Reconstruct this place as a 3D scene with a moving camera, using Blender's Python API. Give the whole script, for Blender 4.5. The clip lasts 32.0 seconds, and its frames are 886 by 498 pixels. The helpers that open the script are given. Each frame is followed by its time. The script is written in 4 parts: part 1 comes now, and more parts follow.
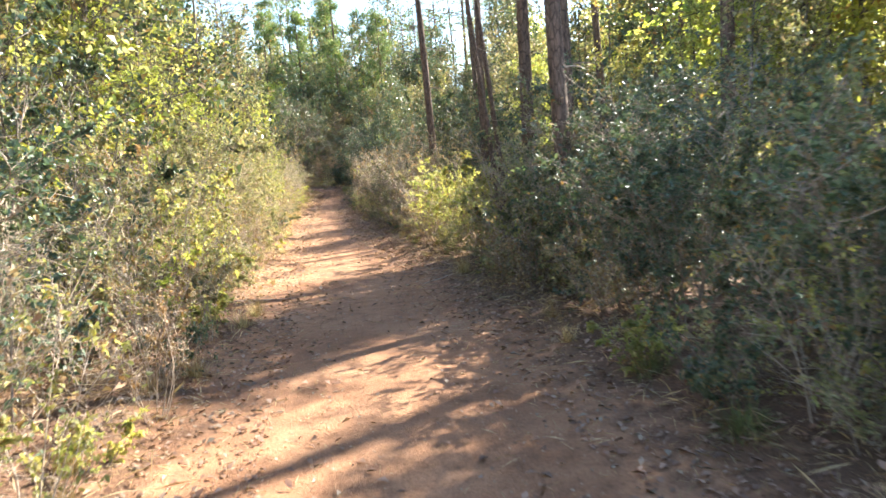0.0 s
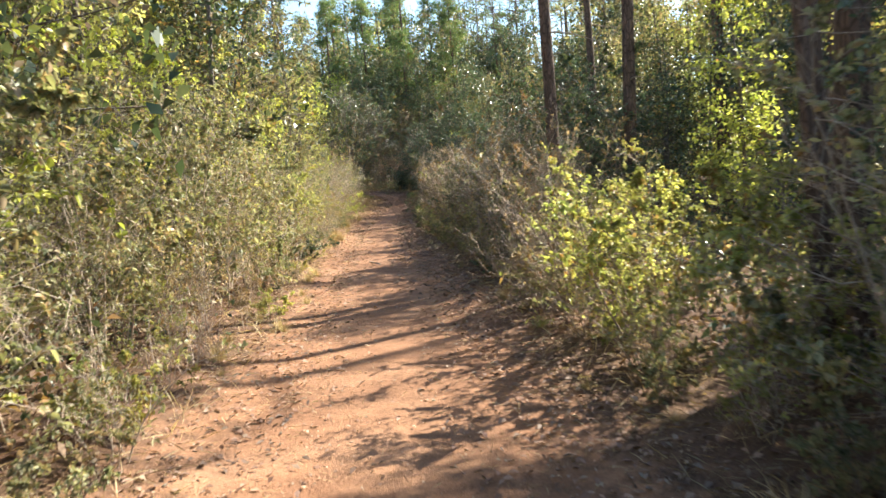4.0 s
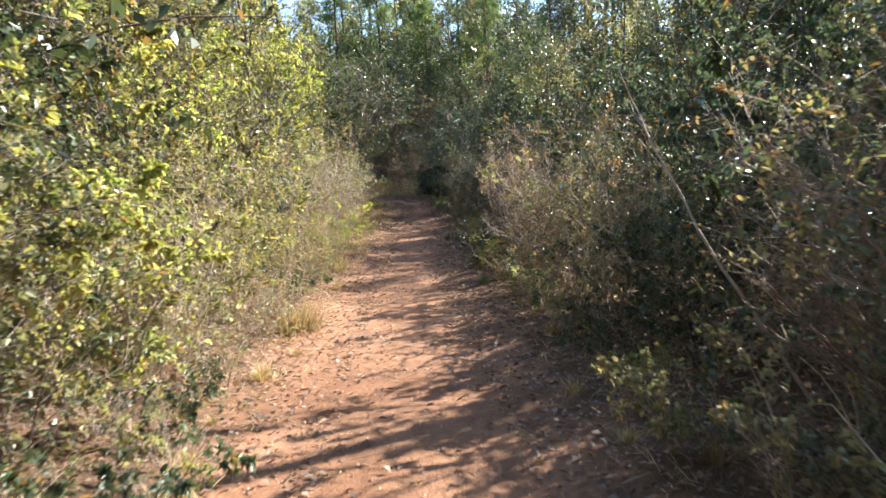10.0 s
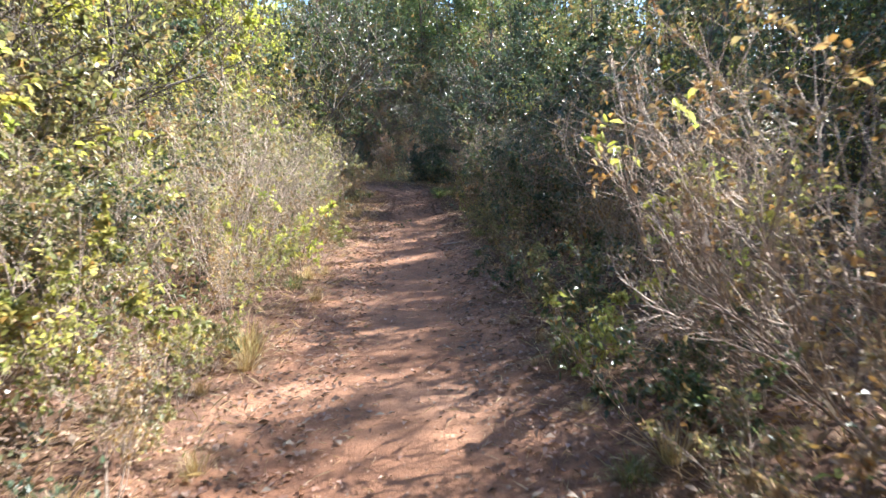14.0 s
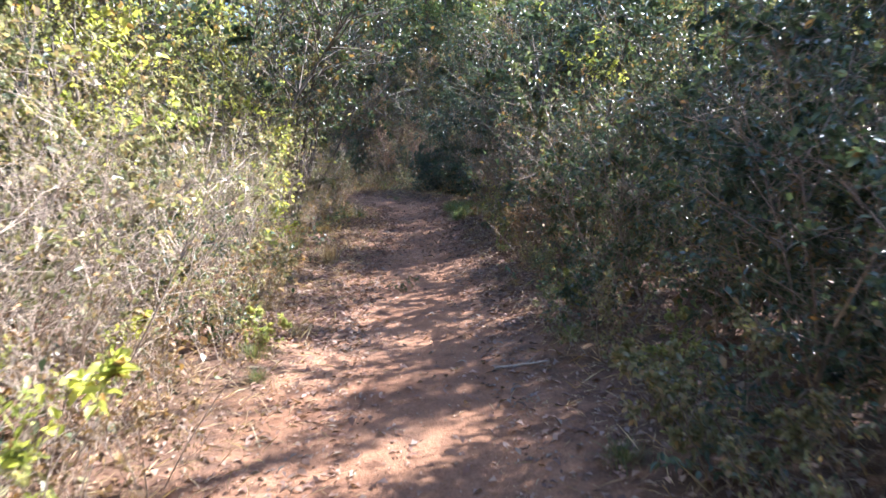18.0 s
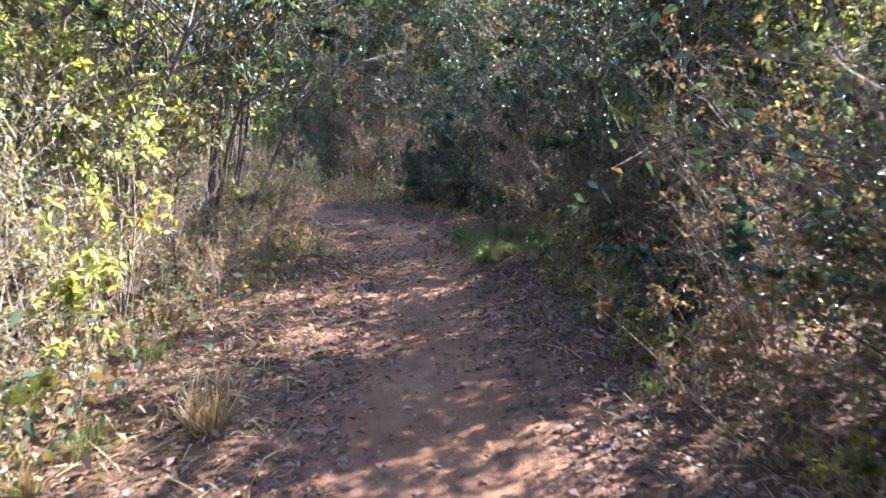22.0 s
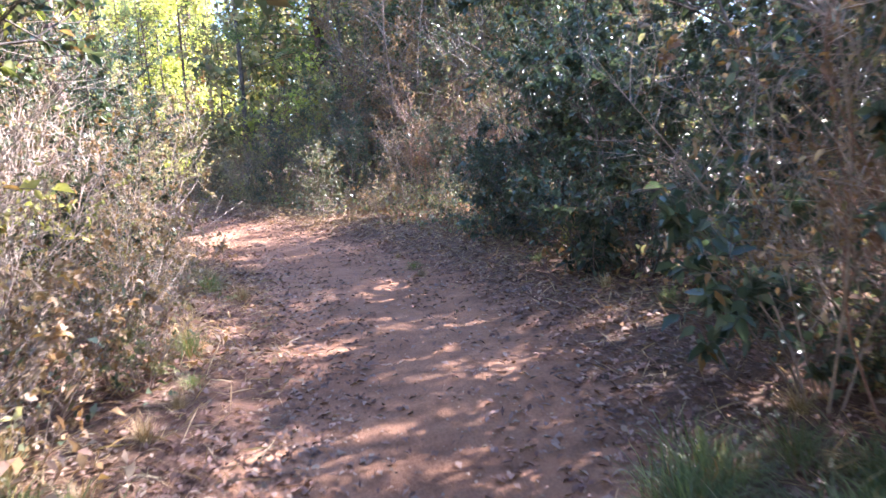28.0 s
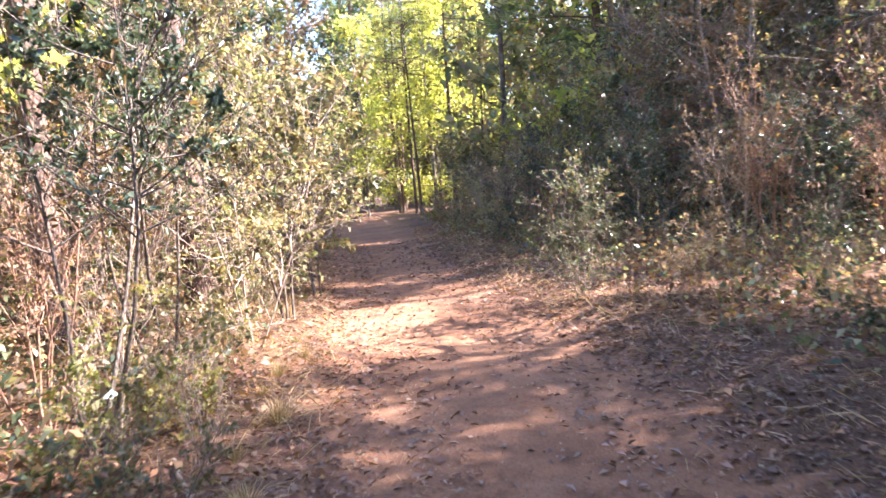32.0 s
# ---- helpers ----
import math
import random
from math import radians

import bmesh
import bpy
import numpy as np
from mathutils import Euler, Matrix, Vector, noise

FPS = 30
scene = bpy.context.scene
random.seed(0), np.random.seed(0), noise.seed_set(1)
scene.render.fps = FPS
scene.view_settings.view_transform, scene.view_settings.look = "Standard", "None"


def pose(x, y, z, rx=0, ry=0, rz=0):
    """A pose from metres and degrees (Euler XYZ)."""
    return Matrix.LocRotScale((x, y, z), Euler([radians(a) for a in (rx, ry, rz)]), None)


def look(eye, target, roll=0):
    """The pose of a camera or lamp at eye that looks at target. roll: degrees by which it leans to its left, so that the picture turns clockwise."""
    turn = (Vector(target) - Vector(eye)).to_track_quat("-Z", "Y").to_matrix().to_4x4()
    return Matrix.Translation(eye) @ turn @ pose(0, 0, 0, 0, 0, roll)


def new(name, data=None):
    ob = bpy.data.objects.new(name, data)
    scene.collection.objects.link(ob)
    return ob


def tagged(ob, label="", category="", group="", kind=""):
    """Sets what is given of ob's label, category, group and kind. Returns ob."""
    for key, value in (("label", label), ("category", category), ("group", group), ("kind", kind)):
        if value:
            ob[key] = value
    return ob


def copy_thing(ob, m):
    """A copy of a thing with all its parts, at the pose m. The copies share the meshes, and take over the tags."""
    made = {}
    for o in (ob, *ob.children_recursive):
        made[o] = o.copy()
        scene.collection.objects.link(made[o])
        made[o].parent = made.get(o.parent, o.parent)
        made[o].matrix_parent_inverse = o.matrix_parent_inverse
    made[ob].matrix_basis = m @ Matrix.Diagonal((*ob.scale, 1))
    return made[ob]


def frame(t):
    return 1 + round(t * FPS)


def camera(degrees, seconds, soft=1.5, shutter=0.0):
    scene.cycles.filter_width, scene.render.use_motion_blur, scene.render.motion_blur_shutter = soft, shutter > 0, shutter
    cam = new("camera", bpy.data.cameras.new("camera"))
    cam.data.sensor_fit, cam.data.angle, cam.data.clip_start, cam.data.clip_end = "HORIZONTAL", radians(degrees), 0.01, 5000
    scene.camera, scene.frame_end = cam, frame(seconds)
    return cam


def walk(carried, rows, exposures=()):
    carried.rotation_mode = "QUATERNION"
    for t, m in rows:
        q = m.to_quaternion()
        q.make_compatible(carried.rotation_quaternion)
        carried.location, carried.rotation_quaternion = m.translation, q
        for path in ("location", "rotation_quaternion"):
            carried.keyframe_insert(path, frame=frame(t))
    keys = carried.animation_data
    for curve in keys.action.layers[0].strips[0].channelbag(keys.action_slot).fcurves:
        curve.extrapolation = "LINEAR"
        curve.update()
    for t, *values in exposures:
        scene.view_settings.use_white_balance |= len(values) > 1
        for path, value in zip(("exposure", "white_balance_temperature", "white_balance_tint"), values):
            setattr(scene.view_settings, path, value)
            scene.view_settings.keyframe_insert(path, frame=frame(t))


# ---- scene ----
# Trail through a young pine wood. y runs along the first straight of the trail, x to its right.
SECONDS = 32.0
cam = camera(63.1, SECONDS, soft=1.5, shutter=0.4)
PATH = [
    (0, (0.000, 0.000, 1.455), (0.305, 1.963, 1.227), -4.78),
    (0.5, (0.027, 0.874, 1.455), (0.285, 2.844, 1.229), -5.05),
    (1, (0.130, 1.715, 1.464), (0.329, 3.693, 1.240), -5.22),
    (1.5, (0.186, 2.553, 1.466), (0.352, 4.533, 1.246), -5.25),
    (2, (0.329, 3.368, 1.510), (0.483, 5.350, 1.296), -5.25),
    (2.5, (0.363, 4.199, 1.479), (0.510, 6.183, 1.265), -4.87),
    (3, (0.416, 5.025, 1.463), (0.569, 7.007, 1.248), -4.58),
    (3.5, (0.392, 5.809, 1.494), (0.537, 7.792, 1.285), -4.36),
    (5.5, (0.103, 9.281, 1.474), (0.162, 11.270, 1.274), -4.39),
    (6, (0.126, 10.099, 1.517), (0.181, 12.088, 1.317), -4.23),
    (6.5, (0.063, 10.894, 1.531), (0.114, 12.884, 1.335), -4.09),
    (7, (0.087, 11.704, 1.530), (0.143, 13.693, 1.335), -4.14),
    (7.5, (0.058, 12.542, 1.549), (0.126, 14.531, 1.347), -4.15),
    (8, (0.059, 13.338, 1.544), (0.124, 15.326, 1.338), -4.09),
    (8.5, (0.020, 14.137, 1.550), (0.075, 16.126, 1.348), -4.17),
    (9, (-0.014, 14.981, 1.528), (0.041, 16.970, 1.324), -3.94),
    (9.5, (-0.059, 15.804, 1.524), (0.005, 17.793, 1.321), -3.67),
    (10, (0.001, 16.627, 1.552), (0.096, 18.615, 1.353), -3.36),
    (10.5, (-0.010, 17.453, 1.563), (0.127, 19.437, 1.353), -3.37),
    (11, (0.020, 18.242, 1.552), (0.178, 20.225, 1.344), -3.59),
    (11.5, (-0.029, 19.020, 1.558), (0.125, 21.002, 1.336), -3.65),
    (12, (-0.036, 19.776, 1.563), (0.091, 21.759, 1.340), -3.73),
    (12.5, (-0.070, 20.545, 1.552), (0.032, 22.529, 1.326), -3.30),
    (13, (-0.026, 21.392, 1.546), (0.081, 23.375, 1.314), -3.42),
    (13.5, (-0.015, 22.197, 1.535), (0.092, 24.180, 1.297), -3.21),
    (14, (0.050, 23.006, 1.523), (0.164, 24.988, 1.278), -3.41),
    (14.5, (0.068, 23.853, 1.563), (0.177, 25.834, 1.312), -3.37),
    (16.5, (0.163, 27.189, 1.561), (0.247, 29.171, 1.308), -4.35),
    (17, (0.124, 27.948, 1.577), (0.215, 29.930, 1.327), -4.44),
    (17.5, (0.122, 28.702, 1.599), (0.212, 30.684, 1.348), -4.54),
    (18, (0.175, 29.451, 1.623), (0.273, 31.433, 1.380), -4.15),
    (18.5, (0.169, 30.202, 1.626), (0.289, 32.184, 1.386), -4.00),
    (19, (0.150, 30.941, 1.620), (0.260, 32.925, 1.393), -4.25),
    (19.5, (0.133, 31.737, 1.618), (0.239, 33.721, 1.391), -3.99),
    (20, (0.135, 32.489, 1.610), (0.234, 34.474, 1.384), -4.20),
    (20.5, (0.124, 33.260, 1.613), (0.230, 35.244, 1.383), -4.02),
    (21, (0.153, 34.028, 1.644), (0.271, 36.011, 1.413), -4.21),
    (21.5, (0.147, 34.734, 1.664), (0.291, 36.715, 1.424), -4.43),
    (22, (0.141, 35.450, 1.678), (0.292, 37.429, 1.431), -4.49),
    (22.5, (0.034, 36.088, 1.707), (0.177, 38.068, 1.457), -4.60),
    (23, (-0.010, 36.751, 1.664), (0.132, 38.731, 1.421), -4.87),
    (23.5, (-0.021, 37.412, 1.656), (0.130, 39.391, 1.412), -4.58),
    (24, (0.047, 38.068, 1.653), (0.247, 40.043, 1.410), -3.89),
    (24.5, (0.105, 38.759, 1.665), (0.339, 40.729, 1.411), -4.06),
    (26.5, (0.439, 41.243, 1.792), (0.573, 43.220, 1.521), -3.69),
    (27, (0.481, 41.961, 1.795), (0.515, 43.943, 1.528), -3.99),
    (27.5, (0.456, 42.743, 1.778), (0.433, 44.726, 1.520), -4.07),
    (28, (0.518, 43.502, 1.792), (0.459, 45.484, 1.532), -4.10),
    (28.5, (0.485, 44.257, 1.788), (0.371, 46.238, 1.539), -4.23),
    (29, (0.463, 45.008, 1.824), (0.279, 46.984, 1.573), -4.28),
    (29.5, (0.363, 45.710, 1.834), (0.107, 47.680, 1.595), -4.44),
    (30, (0.307, 46.400, 1.868), (-0.070, 48.349, 1.627), -4.58),
    (30.5, (0.177, 47.135, 1.912), (-0.316, 49.060, 1.681), -4.90),
    (31, (0.032, 47.933, 1.932), (-0.567, 49.829, 1.717), -5.06),
    (31.5, (-0.172, 48.627, 1.955), (-0.875, 50.489, 1.764), -4.90),
    (32, (-0.374, 49.342, 1.949), (-1.172, 51.167, 1.776), -4.61),
]
walk(cam, [(t, look(eye, target, roll)) for t, eye, target, roll in PATH],
     exposures=[(0.0, 2.65, 6500, 6), (1.0, 2.55, 6500, 6), (2.0, 2.3, 6500, 6), (3.0, 2.15, 6500, 5), (6.0, 1.75, 6400, 7), (10.0, 1.95, 6050, 8), (13.0, 2.2, 5800, 10), (17.0, 2.45, 5500, 15), (18.0, 2.5, 5500, 15),
                (20.0, 2.6, 5550, 14), (22.0, 2.85, 5500, 15), (23.0, 3.05, 5500, 17), (24.0, 3.45, 5500, 19), (27.0, 3.6, 5450, 25), (28.0, 3.4, 5550, 26), (29.0, 3.2, 5750, 25),
                (30.0, 3.1, 5850, 25), (32.0, 3.1, 6150, 28)])

# ---- sky and sun: sun ahead and to the right of the first straight ----
SUN_AZ, SUN_EL = 59.0, 38.0
world = bpy.data.worlds.new("world")
scene.world = world
world.use_nodes = True
wn = world.node_tree.nodes
sky = wn.new("ShaderNodeTexSky")
sky.sky_type, sky.sun_disc = "NISHITA", False
sky.sun_elevation, sky.sun_rotation = radians(SUN_EL), radians(SUN_AZ)
sky.dust_density, sky.ozone_density = 0.4, 2.2
wn["Background"].inputs["Strength"].default_value = 0.098
world.node_tree.links.new(sky.outputs[0], wn["Background"].inputs["Color"])

sun_data = bpy.data.lights.new("sun", "SUN")
sun_data.energy, sun_data.angle, sun_data.color = 5.0, radians(0.6), (1.0, 0.93, 0.82)
sun = new("sun", sun_data)
_sx, _sy, _sz = (math.sin(radians(SUN_AZ)) * math.cos(radians(SUN_EL)),
                 math.cos(radians(SUN_AZ)) * math.cos(radians(SUN_EL)), math.sin(radians(SUN_EL)))
sun.matrix_world = look((_sx * 60, _sy * 60 + 25, _sz * 60), (0, 25, 0))


# ---- materials ----
def material(name):
    m = bpy.data.materials.new(name)
    m.use_nodes = True
    nt = m.node_tree
    nt.nodes.clear()
    out = nt.nodes.new("ShaderNodeOutputMaterial")
    return m, nt, out


def node(nt, kind, **sets):
    n = nt.nodes.new(kind)
    for key, value in sets.items():
        n.inputs[key.replace("_", " ")].default_value = value
    return n


def ramp(nt, src, stops):
    r = nt.nodes.new("ShaderNodeValToRGB")
    els = r.color_ramp.elements
    while len(els) < len(stops):
        els.new(0.5)
    for e, (pos, col) in zip(els, stops):
        e.position, e.color = pos, (*col, 1)
    nt.links.new(src, r.inputs[0])
    return r.outputs[0]


def mix(nt, fac, a, b, blend="MIX"):
    n = nt.nodes.new("ShaderNodeMix")
    n.data_type, n.blend_type = "RGBA", blend
    for sock, v in ((n.inputs[0], fac), (n.inputs[6], a), (n.inputs[7], b)):
        if isinstance(v, (int, float)):
            sock.default_value = v
        elif isinstance(v, tuple):
            sock.default_value = (*v, 1)
        else:
            nt.links.new(v, sock)
    return n.outputs[2]


def noise_tex(nt, scale, detail=4, coords=None, rough=0.55):
    n = node(nt, "ShaderNodeTexNoise", Scale=scale, Detail=detail, Roughness=rough)
    if coords is None:
        coords = nt.nodes.new("ShaderNodeTexCoord").outputs["Object"]
    nt.links.new(coords, n.inputs["Vector"])
    return n.outputs["Fac"]


def bump(nt, height, strength, dist):
    b = node(nt, "ShaderNodeBump", Strength=strength, Distance=dist)
    nt.links.new(height, b.inputs["Height"])
    return b.outputs["Normal"]


def leaf_material(name, stops, translucent=0.4, rough=0.42, dead=(0.30, 0.19, 0.09), dead_share=0.1, gloss=0.35):
    """Leaves: colour varies leaf by leaf and plant by plant; light shines through."""
    m, nt, out = material(name)
    geo = nt.nodes.new("ShaderNodeNewGeometry")
    info = nt.nodes.new("ShaderNodeObjectInfo")
    col = ramp(nt, geo.outputs["Random Per Island"], stops)
    hsv = node(nt, "ShaderNodeHueSaturation")
    mr = node(nt, "ShaderNodeMapRange", To_Min=0.75, To_Max=1.25)
    nt.links.new(info.outputs["Random"], mr.inputs["Value"])
    nt.links.new(mr.outputs[0], hsv.inputs["Value"])
    mh = node(nt, "ShaderNodeMapRange", To_Min=0.485, To_Max=0.51)
    nt.links.new(info.outputs["Random"], mh.inputs["Value"])
    nt.links.new(mh.outputs[0], hsv.inputs["Hue"])
    nt.links.new(col, hsv.inputs["Color"])
    mul = nt.nodes.new("ShaderNodeMath")
    mul.operation = "MULTIPLY"
    mul.inputs[1].default_value = 7.31
    nt.links.new(geo.outputs["Random Per Island"], mul.inputs[0])
    fr = nt.nodes.new("ShaderNodeMath")
    fr.operation = "FRACT"
    nt.links.new(mul.outputs[0], fr.inputs[0])
    lt = nt.nodes.new("ShaderNodeMath")
    lt.operation = "LESS_THAN"
    lt.inputs[1].default_value = dead_share
    nt.links.new(fr.outputs[0], lt.inputs[0])
    base = mix(nt, lt.outputs[0], hsv.outputs[0], dead)
    base = mix(nt, 0.35, base, mix(nt, noise_tex(nt, 60, 3), (0.45, 0.42, 0.35), (1.25, 1.2, 1.1)), "MULTIPLY")
    base = mix(nt, 0.85, base, ramp(nt, noise_tex(nt, 3.2, 2), [(0.36, (0.62, 0.70, 0.66)), (0.64, (1.38, 1.26, 1.08))]), "MULTIPLY")
    p = node(nt, "ShaderNodeBsdfPrincipled", Roughness=rough)
    p.inputs["Specular IOR Level"].default_value = gloss
    nt.links.new(base, p.inputs["Base Color"])
    tr = nt.nodes.new("ShaderNodeBsdfTranslucent")
    nt.links.new(mix(nt, 1.0, base, (1.35, 1.35, 0.85), "MULTIPLY"), tr.inputs["Color"])
    ms = node(nt, "ShaderNodeMixShader", Fac=translucent)
    nt.links.new(p.outputs[0], ms.inputs[1])
    nt.links.new(tr.outputs[0], ms.inputs[2])
    nt.links.new(ms.outputs[0], out.inputs["Surface"])
    return m


def twig_material(name, dark, light, scale=30):
    m, nt, out = material(name)
    info = nt.nodes.new("ShaderNodeObjectInfo")
    geo = nt.nodes.new("ShaderNodeNewGeometry")
    n = noise_tex(nt, scale, 5)
    col = ramp(nt, n, [(0.3, dark), (0.7, light)])
    col = mix(nt, 0.6, col, ramp(nt, geo.outputs["Random Per Island"], [(0.0, (0.55, 0.5, 0.45)), (1.0, (1.5, 1.45, 1.4))]), "MULTIPLY")
    col = mix(nt, 0.4, col, ramp(nt, info.outputs["Random"], [(0.0, (0.6, 0.55, 0.5)), (1.0, (1.3, 1.25, 1.2))]), "MULTIPLY")
    p = node(nt, "ShaderNodeBsdfPrincipled", Roughness=0.85)
    nt.links.new(col, p.inputs["Base Color"])
    nt.links.new(bump(nt, n, 0.5, 0.004), p.inputs["Normal"])
    nt.links.new(p.outputs[0], out.inputs["Surface"])
    return m


def bark_material(name, dark, light):
    """Plated bark: long vertical cells with dark furrows."""
    m, nt, out = material(name)
    tc = nt.nodes.new("ShaderNodeTexCoord")
    mp = nt.nodes.new("ShaderNodeMapping")
    mp.inputs["Scale"].default_value = (1, 1, 0.28)
    nt.links.new(tc.outputs["Object"], mp.inputs["Vector"])
    v = node(nt, "ShaderNodeTexVoronoi", Scale=22.0)
    v.feature = "DISTANCE_TO_EDGE"
    nt.links.new(mp.outputs[0], v.inputs["Vector"])
    n = noise_tex(nt, 18, 6, mp.outputs[0], 0.65)
    col = ramp(nt, n, [(0.3, dark), (0.75, light)])
    furrow = ramp(nt, v.outputs["Distance"], [(0.0, (0.25, 0.22, 0.2)), (0.12, (1, 1, 1))])
    col = mix(nt, 0.8, col, furrow, "MULTIPLY")
    col = mix(nt, 0.5, col, ramp(nt, noise_tex(nt, 1.7, 3), [(0.35, (0.6, 0.6, 0.62)), (0.65, (1.2, 1.12, 1.05))]), "MULTIPLY")
    p = node(nt, "ShaderNodeBsdfPrincipled", Roughness=0.9)
    nt.links.new(col, p.inputs["Base Color"])
    nt.links.new(bump(nt, mix(nt, 0.4, v.outputs["Distance"], n), 0.9, 0.03), p.inputs["Normal"])
    nt.links.new(p.outputs[0], out.inputs["Surface"])
    return m


def ground_material():
    """Red clay on the trail, darker litter-strewn soil beside it; the mesh carries how trodden it is."""
    m, nt, out = material("trail_soil")
    at = nt.nodes.new("ShaderNodeAttribute")
    at.attribute_name = "trodden"
    big, mid, fine = noise_tex(nt, 0.9, 4), noise_tex(nt, 6, 5), noise_tex(nt, 55, 6, rough=0.7)
    clay = ramp(nt, big, [(0.3, (0.235, 0.117, 0.065)), (0.55, (0.32, 0.172, 0.098)), (0.75, (0.365, 0.212, 0.13))])
    clay = mix(nt, 0.55, clay, ramp(nt, mid, [(0.3, (0.62, 0.58, 0.56)), (0.65, (1.15, 1.12, 1.1))]), "MULTIPLY")
    clay = mix(nt, 0.6, clay, ramp(nt, fine, [(0.32, (0.42, 0.37, 0.36)), (0.6, (1.18, 1.16, 1.14))]), "MULTIPLY")
    wood = ramp(nt, fine, [(0.3, (0.055, 0.032, 0.022)), (0.5, (0.155, 0.09, 0.06)), (0.72, (0.26, 0.165, 0.11))])
    wood = mix(nt, 0.6, wood, ramp(nt, big, [(0.35, (0.55, 0.62, 0.42)), (0.6, (1.0, 0.95, 0.9))]), "MULTIPLY")
    wood = mix(nt, 0.5, wood, ramp(nt, mid, [(0.3, (0.55, 0.5, 0.5)), (0.7, (1.2, 1.15, 1.1))]), "MULTIPLY")
    edge = nt.nodes.new("ShaderNodeMath")
    edge.operation = "MULTIPLY_ADD"
    nt.links.new(mid, edge.inputs[0])
    edge.inputs[1].default_value = 1.7
    edge.inputs[2].default_value = -0.85
    ad = nt.nodes.new("ShaderNodeMath")
    ad.operation = "ADD"
    nt.links.new(edge.outputs[0], ad.inputs[0])
    nt.links.new(at.outputs["Fac"], ad.inputs[1])
    mask = ramp(nt, ad.outputs[0], [(0.2, (0, 0, 0)), (0.85, (1, 1, 1))])
    col = mix(nt, mask, wood, clay)
    p = node(nt, "ShaderNodeBsdfPrincipled", Roughness=0.95)
    p.inputs["Specular IOR Level"].default_value = 0.2
    nt.links.new(col, p.inputs["Base Color"])
    nt.links.new(bump(nt, mix(nt, 0.55, mid, fine), 0.8, 0.03), p.inputs["Normal"])
    nt.links.new(p.outputs[0], out.inputs["Surface"])
    return m


M_GROUND = ground_material()
M_YELLOW = leaf_material("leaf_yellow_green", [(0.0, (0.22, 0.24, 0.08)), (0.5, (0.37, 0.385, 0.14)), (1.0, (0.54, 0.51, 0.27))], 0.48)
M_OLIVE = leaf_material("leaf_olive", [(0.0, (0.12, 0.13, 0.07)), (0.5, (0.25, 0.25, 0.145)), (1.0, (0.42, 0.40, 0.27))], 0.38, dead=(0.36, 0.27, 0.18), dead_share=0.2)
M_GREEN = leaf_material("leaf_green", [(0.0, (0.045, 0.072, 0.045)), (0.6, (0.095, 0.135, 0.078)), (1.0, (0.20, 0.23, 0.14))], 0.26, rough=0.36, gloss=0.5)
M_SAGE = leaf_material("leaf_grey_green", [(0.0, (0.07, 0.10, 0.062)), (0.5, (0.14, 0.175, 0.108)), (1.0, (0.26, 0.275, 0.18))], 0.28, rough=0.38, gloss=0.45)
M_DARK = leaf_material("leaf_dark_glossy", [(0.0, (0.05, 0.08, 0.058)), (0.7, (0.10, 0.145, 0.10)), (1.0, (0.19, 0.24, 0.17))], 0.24, rough=0.33, dead_share=0.04, gloss=0.55)
M_DRY = leaf_material("leaf_dry", [(0.0, (0.22, 0.14, 0.095)), (0.5, (0.36, 0.26, 0.18)), (1.0, (0.50, 0.40, 0.29))], 0.25, rough=0.7, dead_share=0.25)
M_NEEDLE = leaf_material("pine_needles", [(0.0, (0.07, 0.115, 0.055)), (0.6, (0.14, 0.20, 0.085)), (1.0, (0.24, 0.30, 0.13))], 0.4, dead_share=0.06)
M_LIME = leaf_material("leaf_lime", [(0.0, (0.30, 0.34, 0.08)), (0.5, (0.42, 0.46, 0.13)), (1.0, (0.54, 0.55, 0.21))], 0.5, dead_share=0.03)
M_STRAW = leaf_material("dry_grass", [(0.0, (0.32, 0.22, 0.13)), (0.5, (0.48, 0.37, 0.23)), (1.0, (0.62, 0.51, 0.35))], 0.3, rough=0.7, dead_share=0.2)
M_GRASS = leaf_material("green_grass", [(0.0, (0.10, 0.135, 0.06)), (0.6, (0.18, 0.22, 0.10)), (1.0, (0.30, 0.32, 0.17))], 0.45, rough=0.5)
M_LITTER = leaf_material("dead_leaves", [(0.0, (0.14, 0.08, 0.06)), (0.5, (0.28, 0.175, 0.135)), (1.0, (0.43, 0.31, 0.26))], 0.12, rough=0.75, dead=(0.34, 0.26, 0.21))
M_RUST = leaf_material("rust_needles", [(0.0, (0.20, 0.105, 0.06)), (0.5, (0.36, 0.205, 0.12)), (1.0, (0.50, 0.32, 0.20))], 0.15, rough=0.75, dead_share=0.2)
M_TWIG = twig_material("twig_grey_brown", (0.15, 0.11, 0.085), (0.38, 0.31, 0.25))
M_PALE = twig_material("twig_pale", (0.28, 0.22, 0.17), (0.49, 0.415, 0.34))
M_RED = twig_material("twig_red_brown", (0.16, 0.085, 0.055), (0.40, 0.25, 0.17))
M_PINE = bark_material("pine_bark", (0.07, 0.045, 0.035), (0.26, 0.17, 0.125))
M_GREYBARK = bark_material("grey_bark", (0.10, 0.08, 0.065), (0.30, 0.25, 0.20))


